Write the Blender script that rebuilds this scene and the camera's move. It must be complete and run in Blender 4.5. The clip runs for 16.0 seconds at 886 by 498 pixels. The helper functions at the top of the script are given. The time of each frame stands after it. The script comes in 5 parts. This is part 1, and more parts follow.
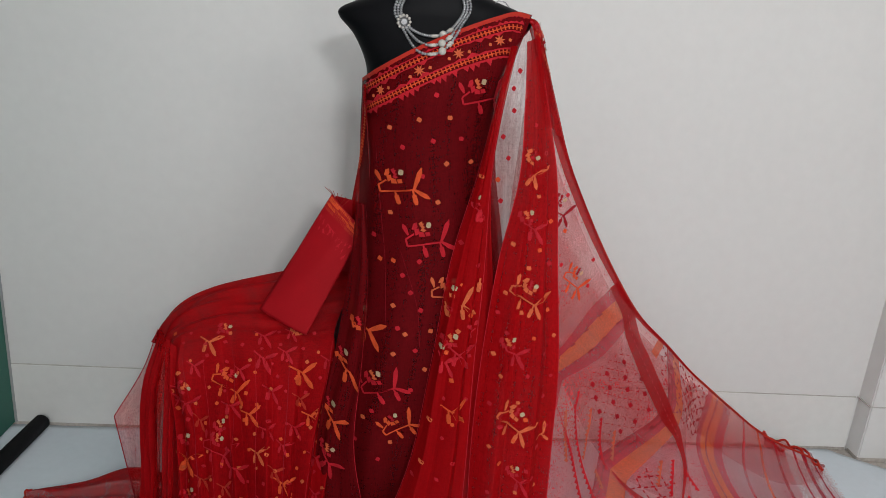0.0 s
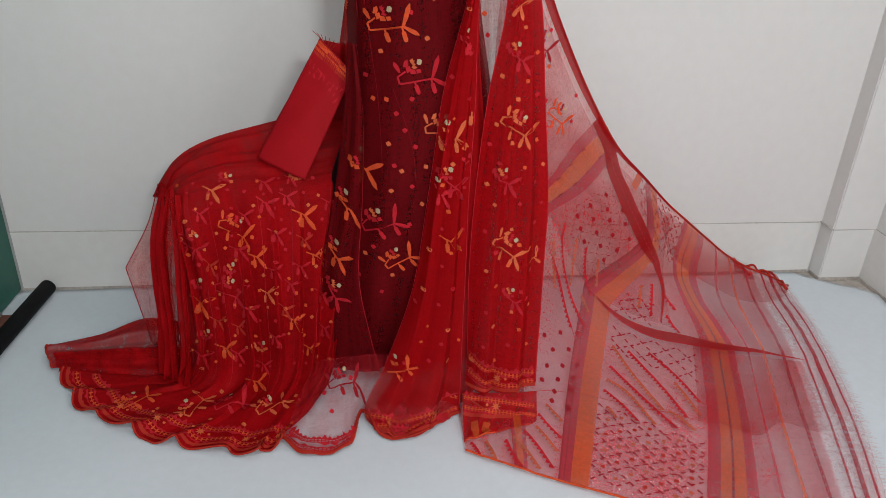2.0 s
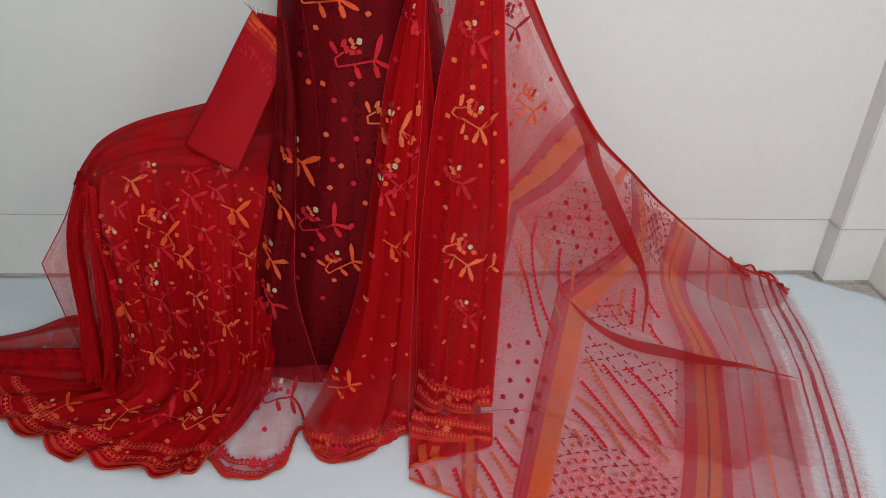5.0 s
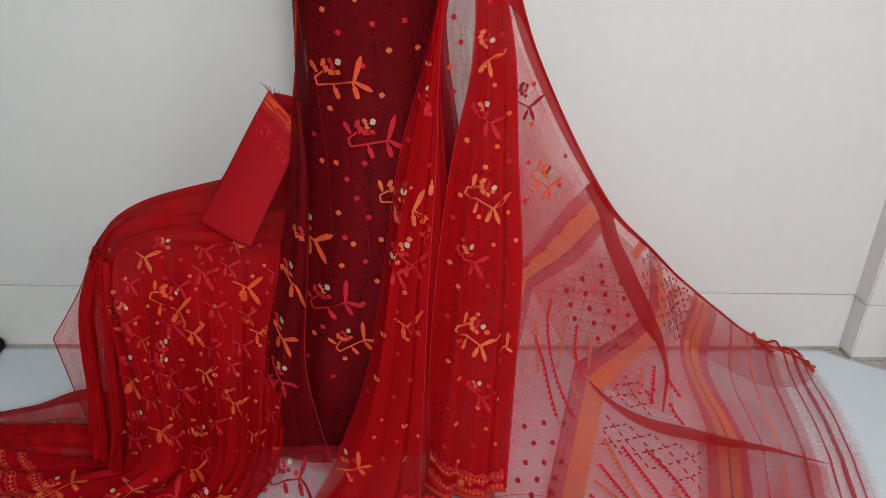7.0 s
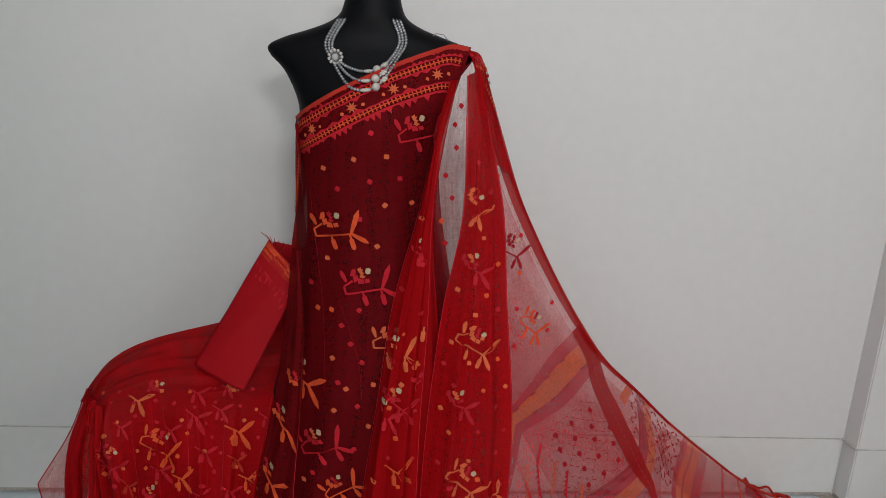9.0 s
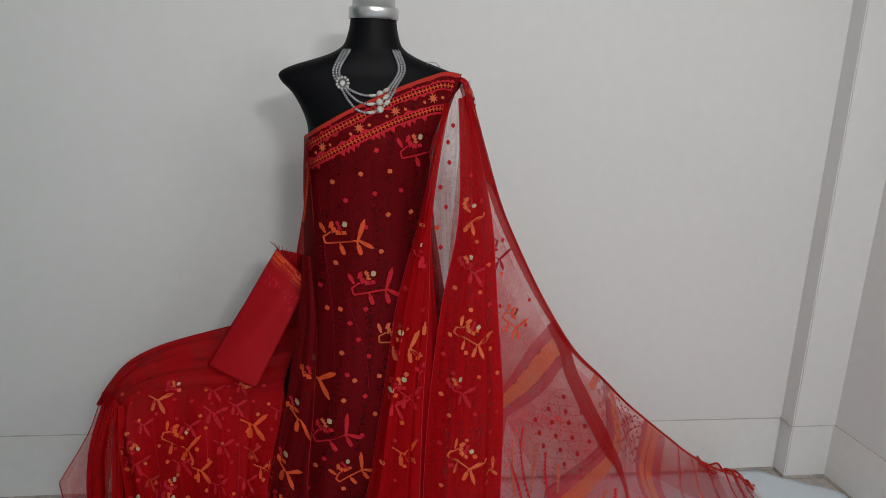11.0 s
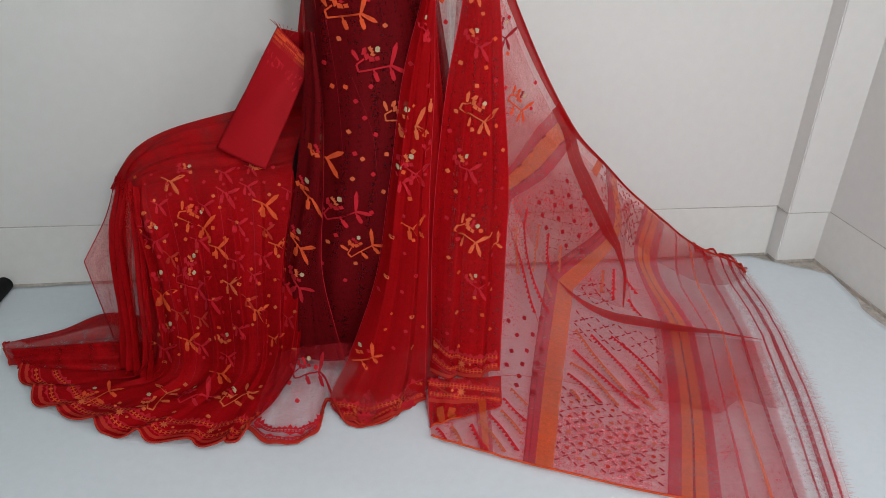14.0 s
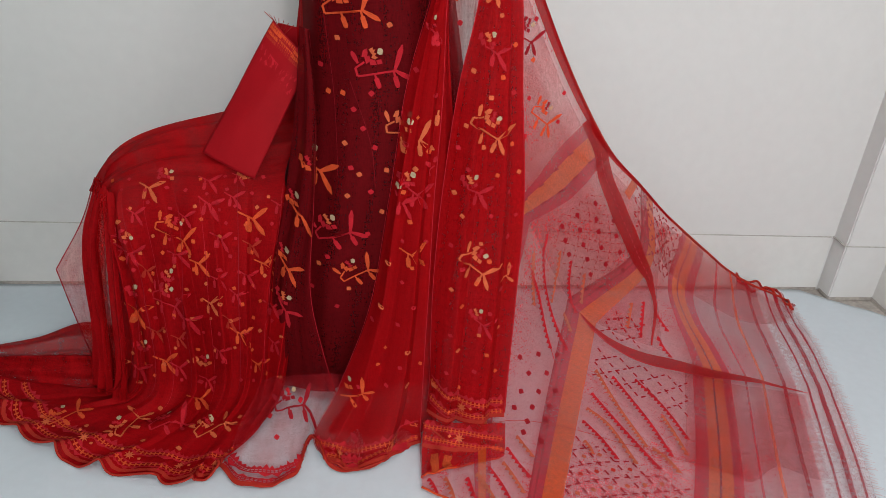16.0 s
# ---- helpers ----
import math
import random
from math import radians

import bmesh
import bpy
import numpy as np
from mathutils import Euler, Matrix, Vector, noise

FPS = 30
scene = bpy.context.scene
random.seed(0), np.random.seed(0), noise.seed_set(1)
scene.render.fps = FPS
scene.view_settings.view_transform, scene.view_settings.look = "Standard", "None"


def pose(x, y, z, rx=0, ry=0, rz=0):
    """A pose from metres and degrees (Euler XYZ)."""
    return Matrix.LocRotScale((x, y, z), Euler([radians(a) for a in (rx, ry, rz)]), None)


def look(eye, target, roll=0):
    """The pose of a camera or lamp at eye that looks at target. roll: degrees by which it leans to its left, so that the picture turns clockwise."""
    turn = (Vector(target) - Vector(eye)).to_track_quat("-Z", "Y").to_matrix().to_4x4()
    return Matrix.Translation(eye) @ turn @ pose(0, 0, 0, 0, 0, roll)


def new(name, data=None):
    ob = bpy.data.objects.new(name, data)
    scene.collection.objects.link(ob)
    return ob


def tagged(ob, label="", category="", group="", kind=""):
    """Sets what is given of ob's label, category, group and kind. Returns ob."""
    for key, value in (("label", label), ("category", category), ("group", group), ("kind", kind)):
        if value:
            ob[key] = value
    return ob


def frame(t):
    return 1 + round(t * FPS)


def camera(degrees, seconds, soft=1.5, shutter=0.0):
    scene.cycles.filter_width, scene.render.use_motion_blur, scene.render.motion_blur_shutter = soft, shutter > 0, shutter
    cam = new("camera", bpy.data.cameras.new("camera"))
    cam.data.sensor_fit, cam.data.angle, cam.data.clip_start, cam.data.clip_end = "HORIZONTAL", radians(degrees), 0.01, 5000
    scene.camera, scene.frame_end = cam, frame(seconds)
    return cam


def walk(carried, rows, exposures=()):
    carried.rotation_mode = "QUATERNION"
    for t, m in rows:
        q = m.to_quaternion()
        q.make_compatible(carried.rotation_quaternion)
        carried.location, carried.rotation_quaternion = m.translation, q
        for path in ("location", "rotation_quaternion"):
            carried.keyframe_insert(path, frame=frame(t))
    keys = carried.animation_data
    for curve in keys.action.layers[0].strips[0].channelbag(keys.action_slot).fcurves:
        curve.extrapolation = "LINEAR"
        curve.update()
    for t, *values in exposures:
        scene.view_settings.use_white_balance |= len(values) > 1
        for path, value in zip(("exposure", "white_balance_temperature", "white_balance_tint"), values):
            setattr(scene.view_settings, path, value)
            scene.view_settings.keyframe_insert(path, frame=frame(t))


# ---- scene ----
from mathutils.bvhtree import BVHTree

cam = camera(61.4, 16.0, soft=0.65)
PATH = [
    (0, (0.014, -0.011, 1.38), (0.134, 1.898, 0.795), 3.7),
    (0.5, (-0.001, -0.068, 1.376), (0.127, 1.834, 0.771), 3.1),
    (1, (-0.03, -0.117, 1.34), (0.124, 1.759, 0.664), 2.2),
    (1.5, (-0.038, -0.116, 1.324), (0.134, 1.705, 0.515), 1.7),
    (2, (-0.056, -0.125, 1.305), (0.153, 1.66, 0.427), 1.8),
    (2.5, (-0.04, -0.116, 1.299), (0.172, 1.655, 0.392), 1.9),
    (3, (-0.02, -0.093, 1.292), (0.199, 1.663, 0.36), 1.9),
    (3.5, (0.022, -0.031, 1.289), (0.239, 1.701, 0.313), 2.1),
    (6, (0.149, 0.132, 1.315), (0.273, 1.893, 0.376), 2.5),
    (6.5, (0.143, 0.136, 1.321), (0.256, 1.933, 0.45), 2.2),
    (7, (0.146, 0.141, 1.326), (0.255, 1.959, 0.501), 2.0),
    (7.5, (0.149, 0.132, 1.348), (0.263, 2.009, 0.667), 1.8),
    (8, (0.153, 0.123, 1.36), (0.262, 2.024, 0.748), 1.6),
    (8.5, (0.154, 0.117, 1.367), (0.26, 2.042, 0.836), 2.1),
    (11, (-0.023, -0.095, 1.389), (0.277, 1.832, 0.947), 2.4),
    (11.5, (-0.025, -0.135, 1.357), (0.296, 1.783, 0.889), 1.8),
    (12, (-0.021, -0.144, 1.336), (0.296, 1.734, 0.726), 1.5),
    (12.5, (-0.023, -0.156, 1.32), (0.293, 1.68, 0.593), 1.7),
    (13, (-0.023, -0.153, 1.312), (0.289, 1.656, 0.517), 1.6),
    (13.5, (-0.035, -0.146, 1.298), (0.264, 1.629, 0.426), 1.9),
    (14, (-0.039, -0.144, 1.291), (0.25, 1.625, 0.403), 1.9),
    (14.5, (-0.031, -0.122, 1.292), (0.254, 1.641, 0.392), 2.1),
    (15, (-0.007, -0.064, 1.291), (0.254, 1.696, 0.378), 2.3),
    (15.5, (0.025, 0.008, 1.288), (0.246, 1.77, 0.367), 2.9),
    (16, (0.077, 0.084, 1.282), (0.258, 1.85, 0.362), 3.4),
]
EXPOSURES = [(0.0, 0.05), (1.5, 0.18), (3.5, 0.15), (6.0, 0.28), (7.0, 0.25), (8.5, -0.16), (11.0, -0.25), (12.0, -0.03), (12.5, 0.13), (14.5, 0.16), (16.0, 0.25)]
walk(cam, [(t, look(eye, target, roll)) for t, eye, target, roll in PATH], EXPOSURES)

# ---- light ----
world = bpy.data.worlds.new("world")
world.use_nodes = True
world.node_tree.nodes["Background"].inputs[0].default_value = (0.9, 0.95, 1.0, 1)
world.node_tree.nodes["Background"].inputs[1].default_value = 0.05
scene.world = world


def area_light(name, eye, target, w, h, watts, colour):
    data = bpy.data.lights.new(name, "AREA")
    data.shape, data.size, data.size_y, data.energy, data.color = "RECTANGLE", w, h, watts, colour
    ob = new(name, data)
    ob.matrix_world = look(eye, target)
    return ob


# tube lights behind the viewpoint, placed by the shadows they throw
area_light("area_light", (0.66, -2.0, 2.2), (0.1, 1.9, 0.9), 0.45, 0.12, 35, (0.98, 0.98, 1.0))
area_light("area_light", (-0.45, -2.0, 2.25), (0.1, 1.9, 0.8), 0.35, 0.12, 8, (1.0, 0.98, 0.96))
area_light("area_light", (1.75, -0.7, 2.35), (0.1, 1.9, 0.8), 0.4, 0.12, 8, (1.0, 0.98, 0.96))
# unseen overhead fill lamp, added to soften the light from above
area_light("area_light", (0.2, -0.1, 2.62), (0.4, 1.4, 0.1), 1.2, 0.3, 12, (0.94, 0.98, 1.0))

# ---- materials ----


def nodes_of(name):
    m = bpy.data.materials.new(name)
    m.use_nodes = True
    nt = m.node_tree
    nt.nodes.clear()
    return m, nt


def node(nt, kind, **sets):
    n = nt.nodes.new(kind)
    for k, v in sets.items():
        n.inputs[k.replace("_", " ")].default_value = v
    return n


def surface(name, colour, rough=0.6, vary=0.08, grain=60.0, blotch=3.0, bump=0.1, bump_scale=200.0, metal=0.0, sheen=0.0, spec=0.4):
    """Plain solid surface: colour with two scales of variation and a fine bump."""
    m, nt = nodes_of(name)
    out = nt.nodes.new("ShaderNodeOutputMaterial")
    p = node(nt, "ShaderNodeBsdfPrincipled", Roughness=rough, Metallic=metal)
    p.inputs["Sheen Weight"].default_value = sheen
    p.inputs["Specular IOR Level"].default_value = spec
    tc = nt.nodes.new("ShaderNodeTexCoord")
    n1, n2, n3 = (node(nt, "ShaderNodeTexNoise", Scale=s, Detail=4.0) for s in (grain, blotch, bump_scale))
    for n in (n1, n2, n3):
        nt.links.new(tc.outputs["Object"], n.inputs["Vector"])
    add = nt.nodes.new("ShaderNodeMath")
    add.operation = "ADD"
    nt.links.new(n1.outputs["Fac"], add.inputs[0])
    nt.links.new(n2.outputs["Fac"], add.inputs[1])
    ramp = nt.nodes.new("ShaderNodeMapRange")
    for k, v in zip(("From Min", "From Max", "To Min", "To Max"), (0.6, 1.4, 1 - vary, 1 + vary)):
        ramp.inputs[k].default_value = v
    nt.links.new(add.outputs[0], ramp.inputs["Value"])
    hsv = node(nt, "ShaderNodeHueSaturation", Color=(*colour, 1))
    nt.links.new(ramp.outputs[0], hsv.inputs["Value"])
    nt.links.new(hsv.outputs[0], p.inputs["Base Color"])
    b = node(nt, "ShaderNodeBump", Strength=bump, Distance=0.002)
    nt.links.new(n3.outputs["Fac"], b.inputs["Height"])
    nt.links.new(b.outputs[0], p.inputs["Normal"])
    nt.links.new(p.outputs[0], out.inputs[0])
    return m


def cloth(name, colour, cover, stripes=(), streak=0.12, back=0.3, band_cover=0.2, even=False):
    """Sheer woven cloth: threads cover part of the surface, the rest lets light through.
    stripes: (start, end, colour) woven across the length, by the cloth's own u."""
    m, nt = nodes_of(name)
    out = nt.nodes.new("ShaderNodeOutputMaterial")
    uv = nt.nodes.new("ShaderNodeUVMap")
    sep = nt.nodes.new("ShaderNodeSeparateXYZ")
    nt.links.new(uv.outputs[0], sep.inputs[0])
    col = nt.nodes.new("ShaderNodeRGB")
    col.outputs[0].default_value = (*colour, 1)
    colour_out, band_sum = col.outputs[0], None
    for a, b, c in stripes:
        lo, hi, mul = (nt.nodes.new("ShaderNodeMath") for _ in range(3))
        lo.operation, hi.operation, mul.operation = "GREATER_THAN", "LESS_THAN", "MULTIPLY"
        lo.inputs[1].default_value, hi.inputs[1].default_value = a, b
        nt.links.new(sep.outputs[0], lo.inputs[0])
        nt.links.new(sep.outputs[0], hi.inputs[0])
        nt.links.new(lo.outputs[0], mul.inputs[0])
        nt.links.new(hi.outputs[0], mul.inputs[1])
        mix = nt.nodes.new("ShaderNodeMix")
        mix.data_type = "RGBA"
        mix.inputs[7].default_value = (*c[:3], 1)
        nt.links.new(mul.outputs[0], mix.inputs[0])
        nt.links.new(colour_out, mix.inputs[6])
        colour_out = mix.outputs[2]
        w = nt.nodes.new("ShaderNodeMath")
        w.operation = "MULTIPLY"
        w.inputs[1].default_value = c[3] if len(c) > 3 else band_cover
        nt.links.new(mul.outputs[0], w.inputs[0])
        if band_sum is None:
            band_sum = w.outputs[0]
        else:
            s = nt.nodes.new("ShaderNodeMath")
            s.operation = "ADD"
            nt.links.new(band_sum, s.inputs[0])
            nt.links.new(w.outputs[0], s.inputs[1])
            band_sum = s.outputs[0]
    # thread streaks along both directions of the weave, and slow unevenness
    tc = nt.nodes.new("ShaderNodeTexCoord")
    total = None
    for scale, amount in (((420, 420, 70), streak * 0.6 + 0.03), ((90, 90, 420), streak * 0.35 + 0.02)):
        mp = nt.nodes.new("ShaderNodeMapping")
        mp.inputs["Scale"].default_value = scale
        nt.links.new(tc.outputs["Object"], mp.inputs[0])
        n = node(nt, "ShaderNodeTexNoise", Scale=1.0, Detail=2.0)
        nt.links.new(mp.outputs[0], n.inputs["Vector"])
        r = nt.nodes.new("ShaderNodeMapRange")
        for k, v in zip(("From Min", "From Max", "To Min", "To Max"), (0.3, 0.7, -amount, amount)):
            r.inputs[k].default_value = v
        nt.links.new(n.outputs["Fac"], r.inputs["Value"])
        if total is None:
            total = r.outputs[0]
        else:
            s = nt.nodes.new("ShaderNodeMath")
            s.operation = "ADD"
            nt.links.new(total, s.inputs[0])
            nt.links.new(r.outputs[0], s.inputs[1])
            total = s.outputs[0]
    for scale, amount in (((17, 1.6, 1), streak * 0.7), ((4, 130, 1), streak * 0.3), ((9, 6, 1), streak * 0.8)):
        mp = nt.nodes.new("ShaderNodeMapping")
        mp.inputs["Scale"].default_value = scale
        nt.links.new(uv.outputs[0], mp.inputs[0])
        n = node(nt, "ShaderNodeTexNoise", Scale=1.0, Detail=1.0)
        nt.links.new(mp.outputs[0], n.inputs["Vector"])
        r = nt.nodes.new("ShaderNodeMapRange")
        for k, v in zip(("From Min", "From Max", "To Min", "To Max"), (0.3, 0.7, -amount, amount)):
            r.inputs[k].default_value = v
        nt.links.new(n.outputs["Fac"], r.inputs["Value"])
        if total is None:
            total = r.outputs[0]
        else:
            s = nt.nodes.new("ShaderNodeMath")
            s.operation = "ADD"
            nt.links.new(total, s.inputs[0])
            nt.links.new(r.outputs[0], s.inputs[1])
            total = s.outputs[0]
    shade = nt.nodes.new("ShaderNodeMath")
    shade.operation = "ADD"
    shade.inputs[1].default_value = 1.0
    nt.links.new(total, shade.inputs[0])
    tone = nt.nodes.new("ShaderNodeHueSaturation")
    nt.links.new(shade.outputs[0], tone.inputs["Value"])
    nt.links.new(colour_out, tone.inputs["Color"])
    colour_out = tone.outputs[0]
    if even:
        still = nt.nodes.new("ShaderNodeMath")
        still.operation = "MULTIPLY"
        still.inputs[1].default_value = 0.15
        nt.links.new(total, still.inputs[0])
        total = still.outputs[0]
    if band_sum is not None:
        s = nt.nodes.new("ShaderNodeMath")
        s.operation = "ADD"
        nt.links.new(total, s.inputs[0])
        nt.links.new(band_sum, s.inputs[1])
        total = s.outputs[0]
    fac = nt.nodes.new("ShaderNodeMath")
    fac.operation, fac.use_clamp = "ADD", True
    fac.inputs[1].default_value = cover
    nt.links.new(total, fac.inputs[0])
    p = node(nt, "ShaderNodeBsdfPrincipled", Roughness=0.6)
    p.inputs["Specular IOR Level"].default_value = 0.04
    nt.links.new(colour_out, p.inputs["Base Color"])
    t = nt.nodes.new("ShaderNodeBsdfTranslucent")
    nt.links.new(colour_out, t.inputs["Color"])
    m1 = nt.nodes.new("ShaderNodeMixShader")
    m1.inputs[0].default_value = back
    nt.links.new(p.outputs[0], m1.inputs[1])
    nt.links.new(t.outputs[0], m1.inputs[2])
    clear = nt.nodes.new("ShaderNodeBsdfTransparent")
    m2 = nt.nodes.new("ShaderNodeMixShader")
    nt.links.new(fac.outputs[0], m2.inputs[0])
    nt.links.new(clear.outputs[0], m2.inputs[1])
    nt.links.new(m1.outputs[0], m2.inputs[2])
    nt.links.new(m2.outputs[0], out.inputs[0])
    return m


WALL = surface("wall_paint", (0.74, 0.73, 0.715), 0.55, 0.03, 25, 1.2, 0.08, 90)
DADO = surface("wall_tile", (0.76, 0.75, 0.725), 0.45, 0.04, 30, 2.0, 0.06, 80)
CEIL = surface("ceiling_paint", (0.8, 0.8, 0.78), 0.8, 0.02)
GROUT = surface("grout", (0.50, 0.48, 0.44), 0.9, 0.3, 80, 9)
GRIME = surface("floor_grime", (0.47, 0.43, 0.39), 0.9, 0.35, 70, 12, 0.4, 120)
SHEET = surface("white_sheet", (0.66, 0.725, 0.775), 0.85, 0.035, 40, 2.2, 0.25, 500, sheen=0.1)
GREEN = surface("green_board", (0.012, 0.12, 0.085), 0.45, 0.12, 50, 4)
BLACK = surface("mannequin_black", (0.0035, 0.0035, 0.0045), 0.5, 0.1, 40, 4, 0.05, spec=0.10)
FOAM = surface("black_foam", (0.006, 0.006, 0.007), 0.75, 0.2, 90, 8, 0.3, 300, spec=0.15)
SILVER = surface("silver_cap", (0.62, 0.62, 0.62), 0.32, 0.05, metal=0.9)
CHROME = surface("bead_silver", (0.36, 0.36, 0.37), 0.3, 0.3, 300, 60, metal=0.7)
PEARL = surface("pearl", (0.48, 0.45, 0.41), 0.22, 0.04)
BROWN = surface("brown_wood", (0.16, 0.06, 0.04), 0.6, 0.25, 60, 10)
TASSEL = surface("fringe_thread", (0.62, 0.42, 0.42), 0.8, 0.15)
ORANGE = surface("orange_thread", (0.62, 0.072, 0.020), 0.7, 0.3, 500, 40, 0.5, 900, spec=0.15)
AMBER = surface("amber_thread", (0.60, 0.108, 0.040), 0.7, 0.3, 500, 40, 0.5, 900, spec=0.15)
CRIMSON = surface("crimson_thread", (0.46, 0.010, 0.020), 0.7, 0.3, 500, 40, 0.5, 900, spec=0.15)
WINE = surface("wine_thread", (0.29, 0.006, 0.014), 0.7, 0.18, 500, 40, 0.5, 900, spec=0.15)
CREAM = surface("cream_thread", (0.46, 0.34, 0.21), 0.7, 0.3, 500, 40, 0.5, 900, spec=0.15)
RUST = surface("rust_thread", (0.46, 0.10, 0.055), 0.75, 0.3, 500, 40, 0.5, 900, spec=0.1)
EDGE = surface("edge_thread", (0.42, 0.025, 0.014), 0.65, 0.15, 400, 30, 0.5, 900, spec=0.15)
BLOUSE = surface("blouse_silk", (0.34, 0.004, 0.009), 0.6, 0.10, 300, 10, 0.2, 900, spec=0.12)
RED = (0.56, 0.006, 0.009)
FRONT_GAUZE = cloth("wine_gauze_front", (0.160, 0.0042, 0.0068), 0.88, streak=0.13, even=True)
VEIL = cloth("red_gauze", RED, 0.28, streak=0.09)
THIN = cloth("red_gauze_thin", (0.44, 0.0042, 0.007), 0.75, streak=0.06, even=True)
PLEAT = cloth("red_gauze_pleated", (0.42, 0.0037, 0.0065), 0.80, streak=0.07)
LAYERED = cloth("red_gauze_layered", (0.31, 0.0027, 0.005), 0.985, streak=0.14, back=0.10, even=True)
GAUZE = cloth("red_gauze_edge", RED, 0.46, streak=0.08)
BORDER = cloth("red_border_weave", (0.42, 0.005, 0.008), 0.86, streak=0.12)
ORANGE_WEAVE = cloth("orange_band_weave", (0.66, 0.10, 0.03), 0.72, streak=0.08)
SHEER = cloth("red_gauze_sheer", (0.58, 0.022, 0.032), 0.26)
O, R, D, W = (0.70, 0.095, 0.024, 0.30), (0.53, 0.015, 0.034, 0.27), (0.38, 0.010, 0.022, 0.32), (0.76, 0.46, 0.47, -0.05)
G = (0.58, 0.028, 0.042, 0.035)
PALLU = cloth("pallu_gauze", (0.76, 0.030, 0.045), 0.44, streak=0.07, stripes=(
    (0.303, 0.320, R), (0.320, 0.348, O), (0.348, 0.365, R),
    (0.474, 0.478, D), (0.478, 0.484, R), (0.484, 0.487, D), (0.487, 0.498, R), (0.498, 0.525, O),
    (0.647, 0.664, R), (0.664, 0.680, O), (0.680, 0.684, D), (0.684, 0.705, O), (0.705, 0.727, R),
    (0.727, 0.774, G), (0.774, 0.781, R), (0.781, 0.826, G), (0.826, 0.833, O), (0.833, 0.876, G), (0.876, 0.884, D), (0.884, 0.902, G),
    (0.906, 0.930, W), (0.931, 0.936, D), (0.937, 0.953, W), (0.954, 0.964, D), (0.966, 0.980, W), (0.981, 0.986, D), (0.988, 1.0, W)))

# ---- building helpers ----


def part(name, bm, material, parent=None, label=""):
    """Links a bmesh as one mesh object under a thing or a part."""
    me = bpy.data.meshes.new(name)
    bm.to_mesh(me)
    bm.free()
    for m in material if isinstance(material, (list, tuple)) else (material,):
        me.materials.append(m)
    ob = new(name, me)
    if parent:
        ob.parent = parent
    if label:
        tagged(ob, label)
    return ob


def mesh_part(name, verts, faces, material, parent=None, label="", smooth=True, uvs=None, slots=None):
    me = bpy.data.meshes.new(name)
    me.from_pydata([tuple(map(float, v)) for v in verts], [], faces)
    for m in material if isinstance(material, (list, tuple)) else (material,):
        me.materials.append(m)
    if smooth:
        me.polygons.foreach_set("use_smooth", [True] * len(me.polygons))
    if slots:
        me.polygons.foreach_set("material_index", slots)
    if uvs is not None:
        layer = me.uv_layers.new(name="UVMap")
        idx = np.zeros(len(me.loops), dtype=np.int32)
        me.loops.foreach_get("vertex_index", idx)
        layer.data.foreach_set("uv", np.asarray(uvs, dtype=np.float32)[idx].ravel())
    me.update()
    ob = new(name, me)
    if parent:
        ob.parent = parent
        if parent.type == "EMPTY":
            ob.matrix_parent_inverse = Matrix.Translation(-parent.location)
    if label:
        tagged(ob, label)
    return ob


def box(bm, x0, x1, y0, y1, z0, z1, bevel=0.0, slot=0):
    made = bmesh.ops.create_cube(bm, size=1, matrix=Matrix.LocRotScale(((x0 + x1) / 2, (y0 + y1) / 2, (z0 + z1) / 2), None, (x1 - x0, y1 - y0, z1 - z0)))
    if bevel:
        edges = list({e for v in made["verts"] for e in v.link_edges})
        bmesh.ops.bevel(bm, geom=edges, offset=bevel, segments=2, affect="EDGES")
    return made


def empty(name, at, label, category, group="", kind=""):
    ob = new(name)
    ob.location = at
    ob.empty_display_size = 0.05
    bpy.context.view_layer.update()
    return tagged(ob, label, category, group, kind)


def spline(points, n):
    """n points along a Catmull-Rom curve through the given ones (any dimension), evenly in parameter."""
    p = np.asarray(points, dtype=float)
    ext = np.concatenate([(2 * p[0] - p[1])[None], p, (2 * p[-1] - p[-2])[None]])
    s = np.linspace(0, len(p) - 1, n)
    i = np.minimum(s.astype(int), len(p) - 2)
    t = (s - i).reshape((-1,) + (1,) * (p.ndim - 1))
    a, b, c, d = ext[i], ext[i + 1], ext[i + 2], ext[i + 3]
    return 0.5 * (2 * b + (c - a) * t + (2 * a - 5 * b + 4 * c - d) * t ** 2 + (3 * b - a - 3 * c + d) * t ** 3)


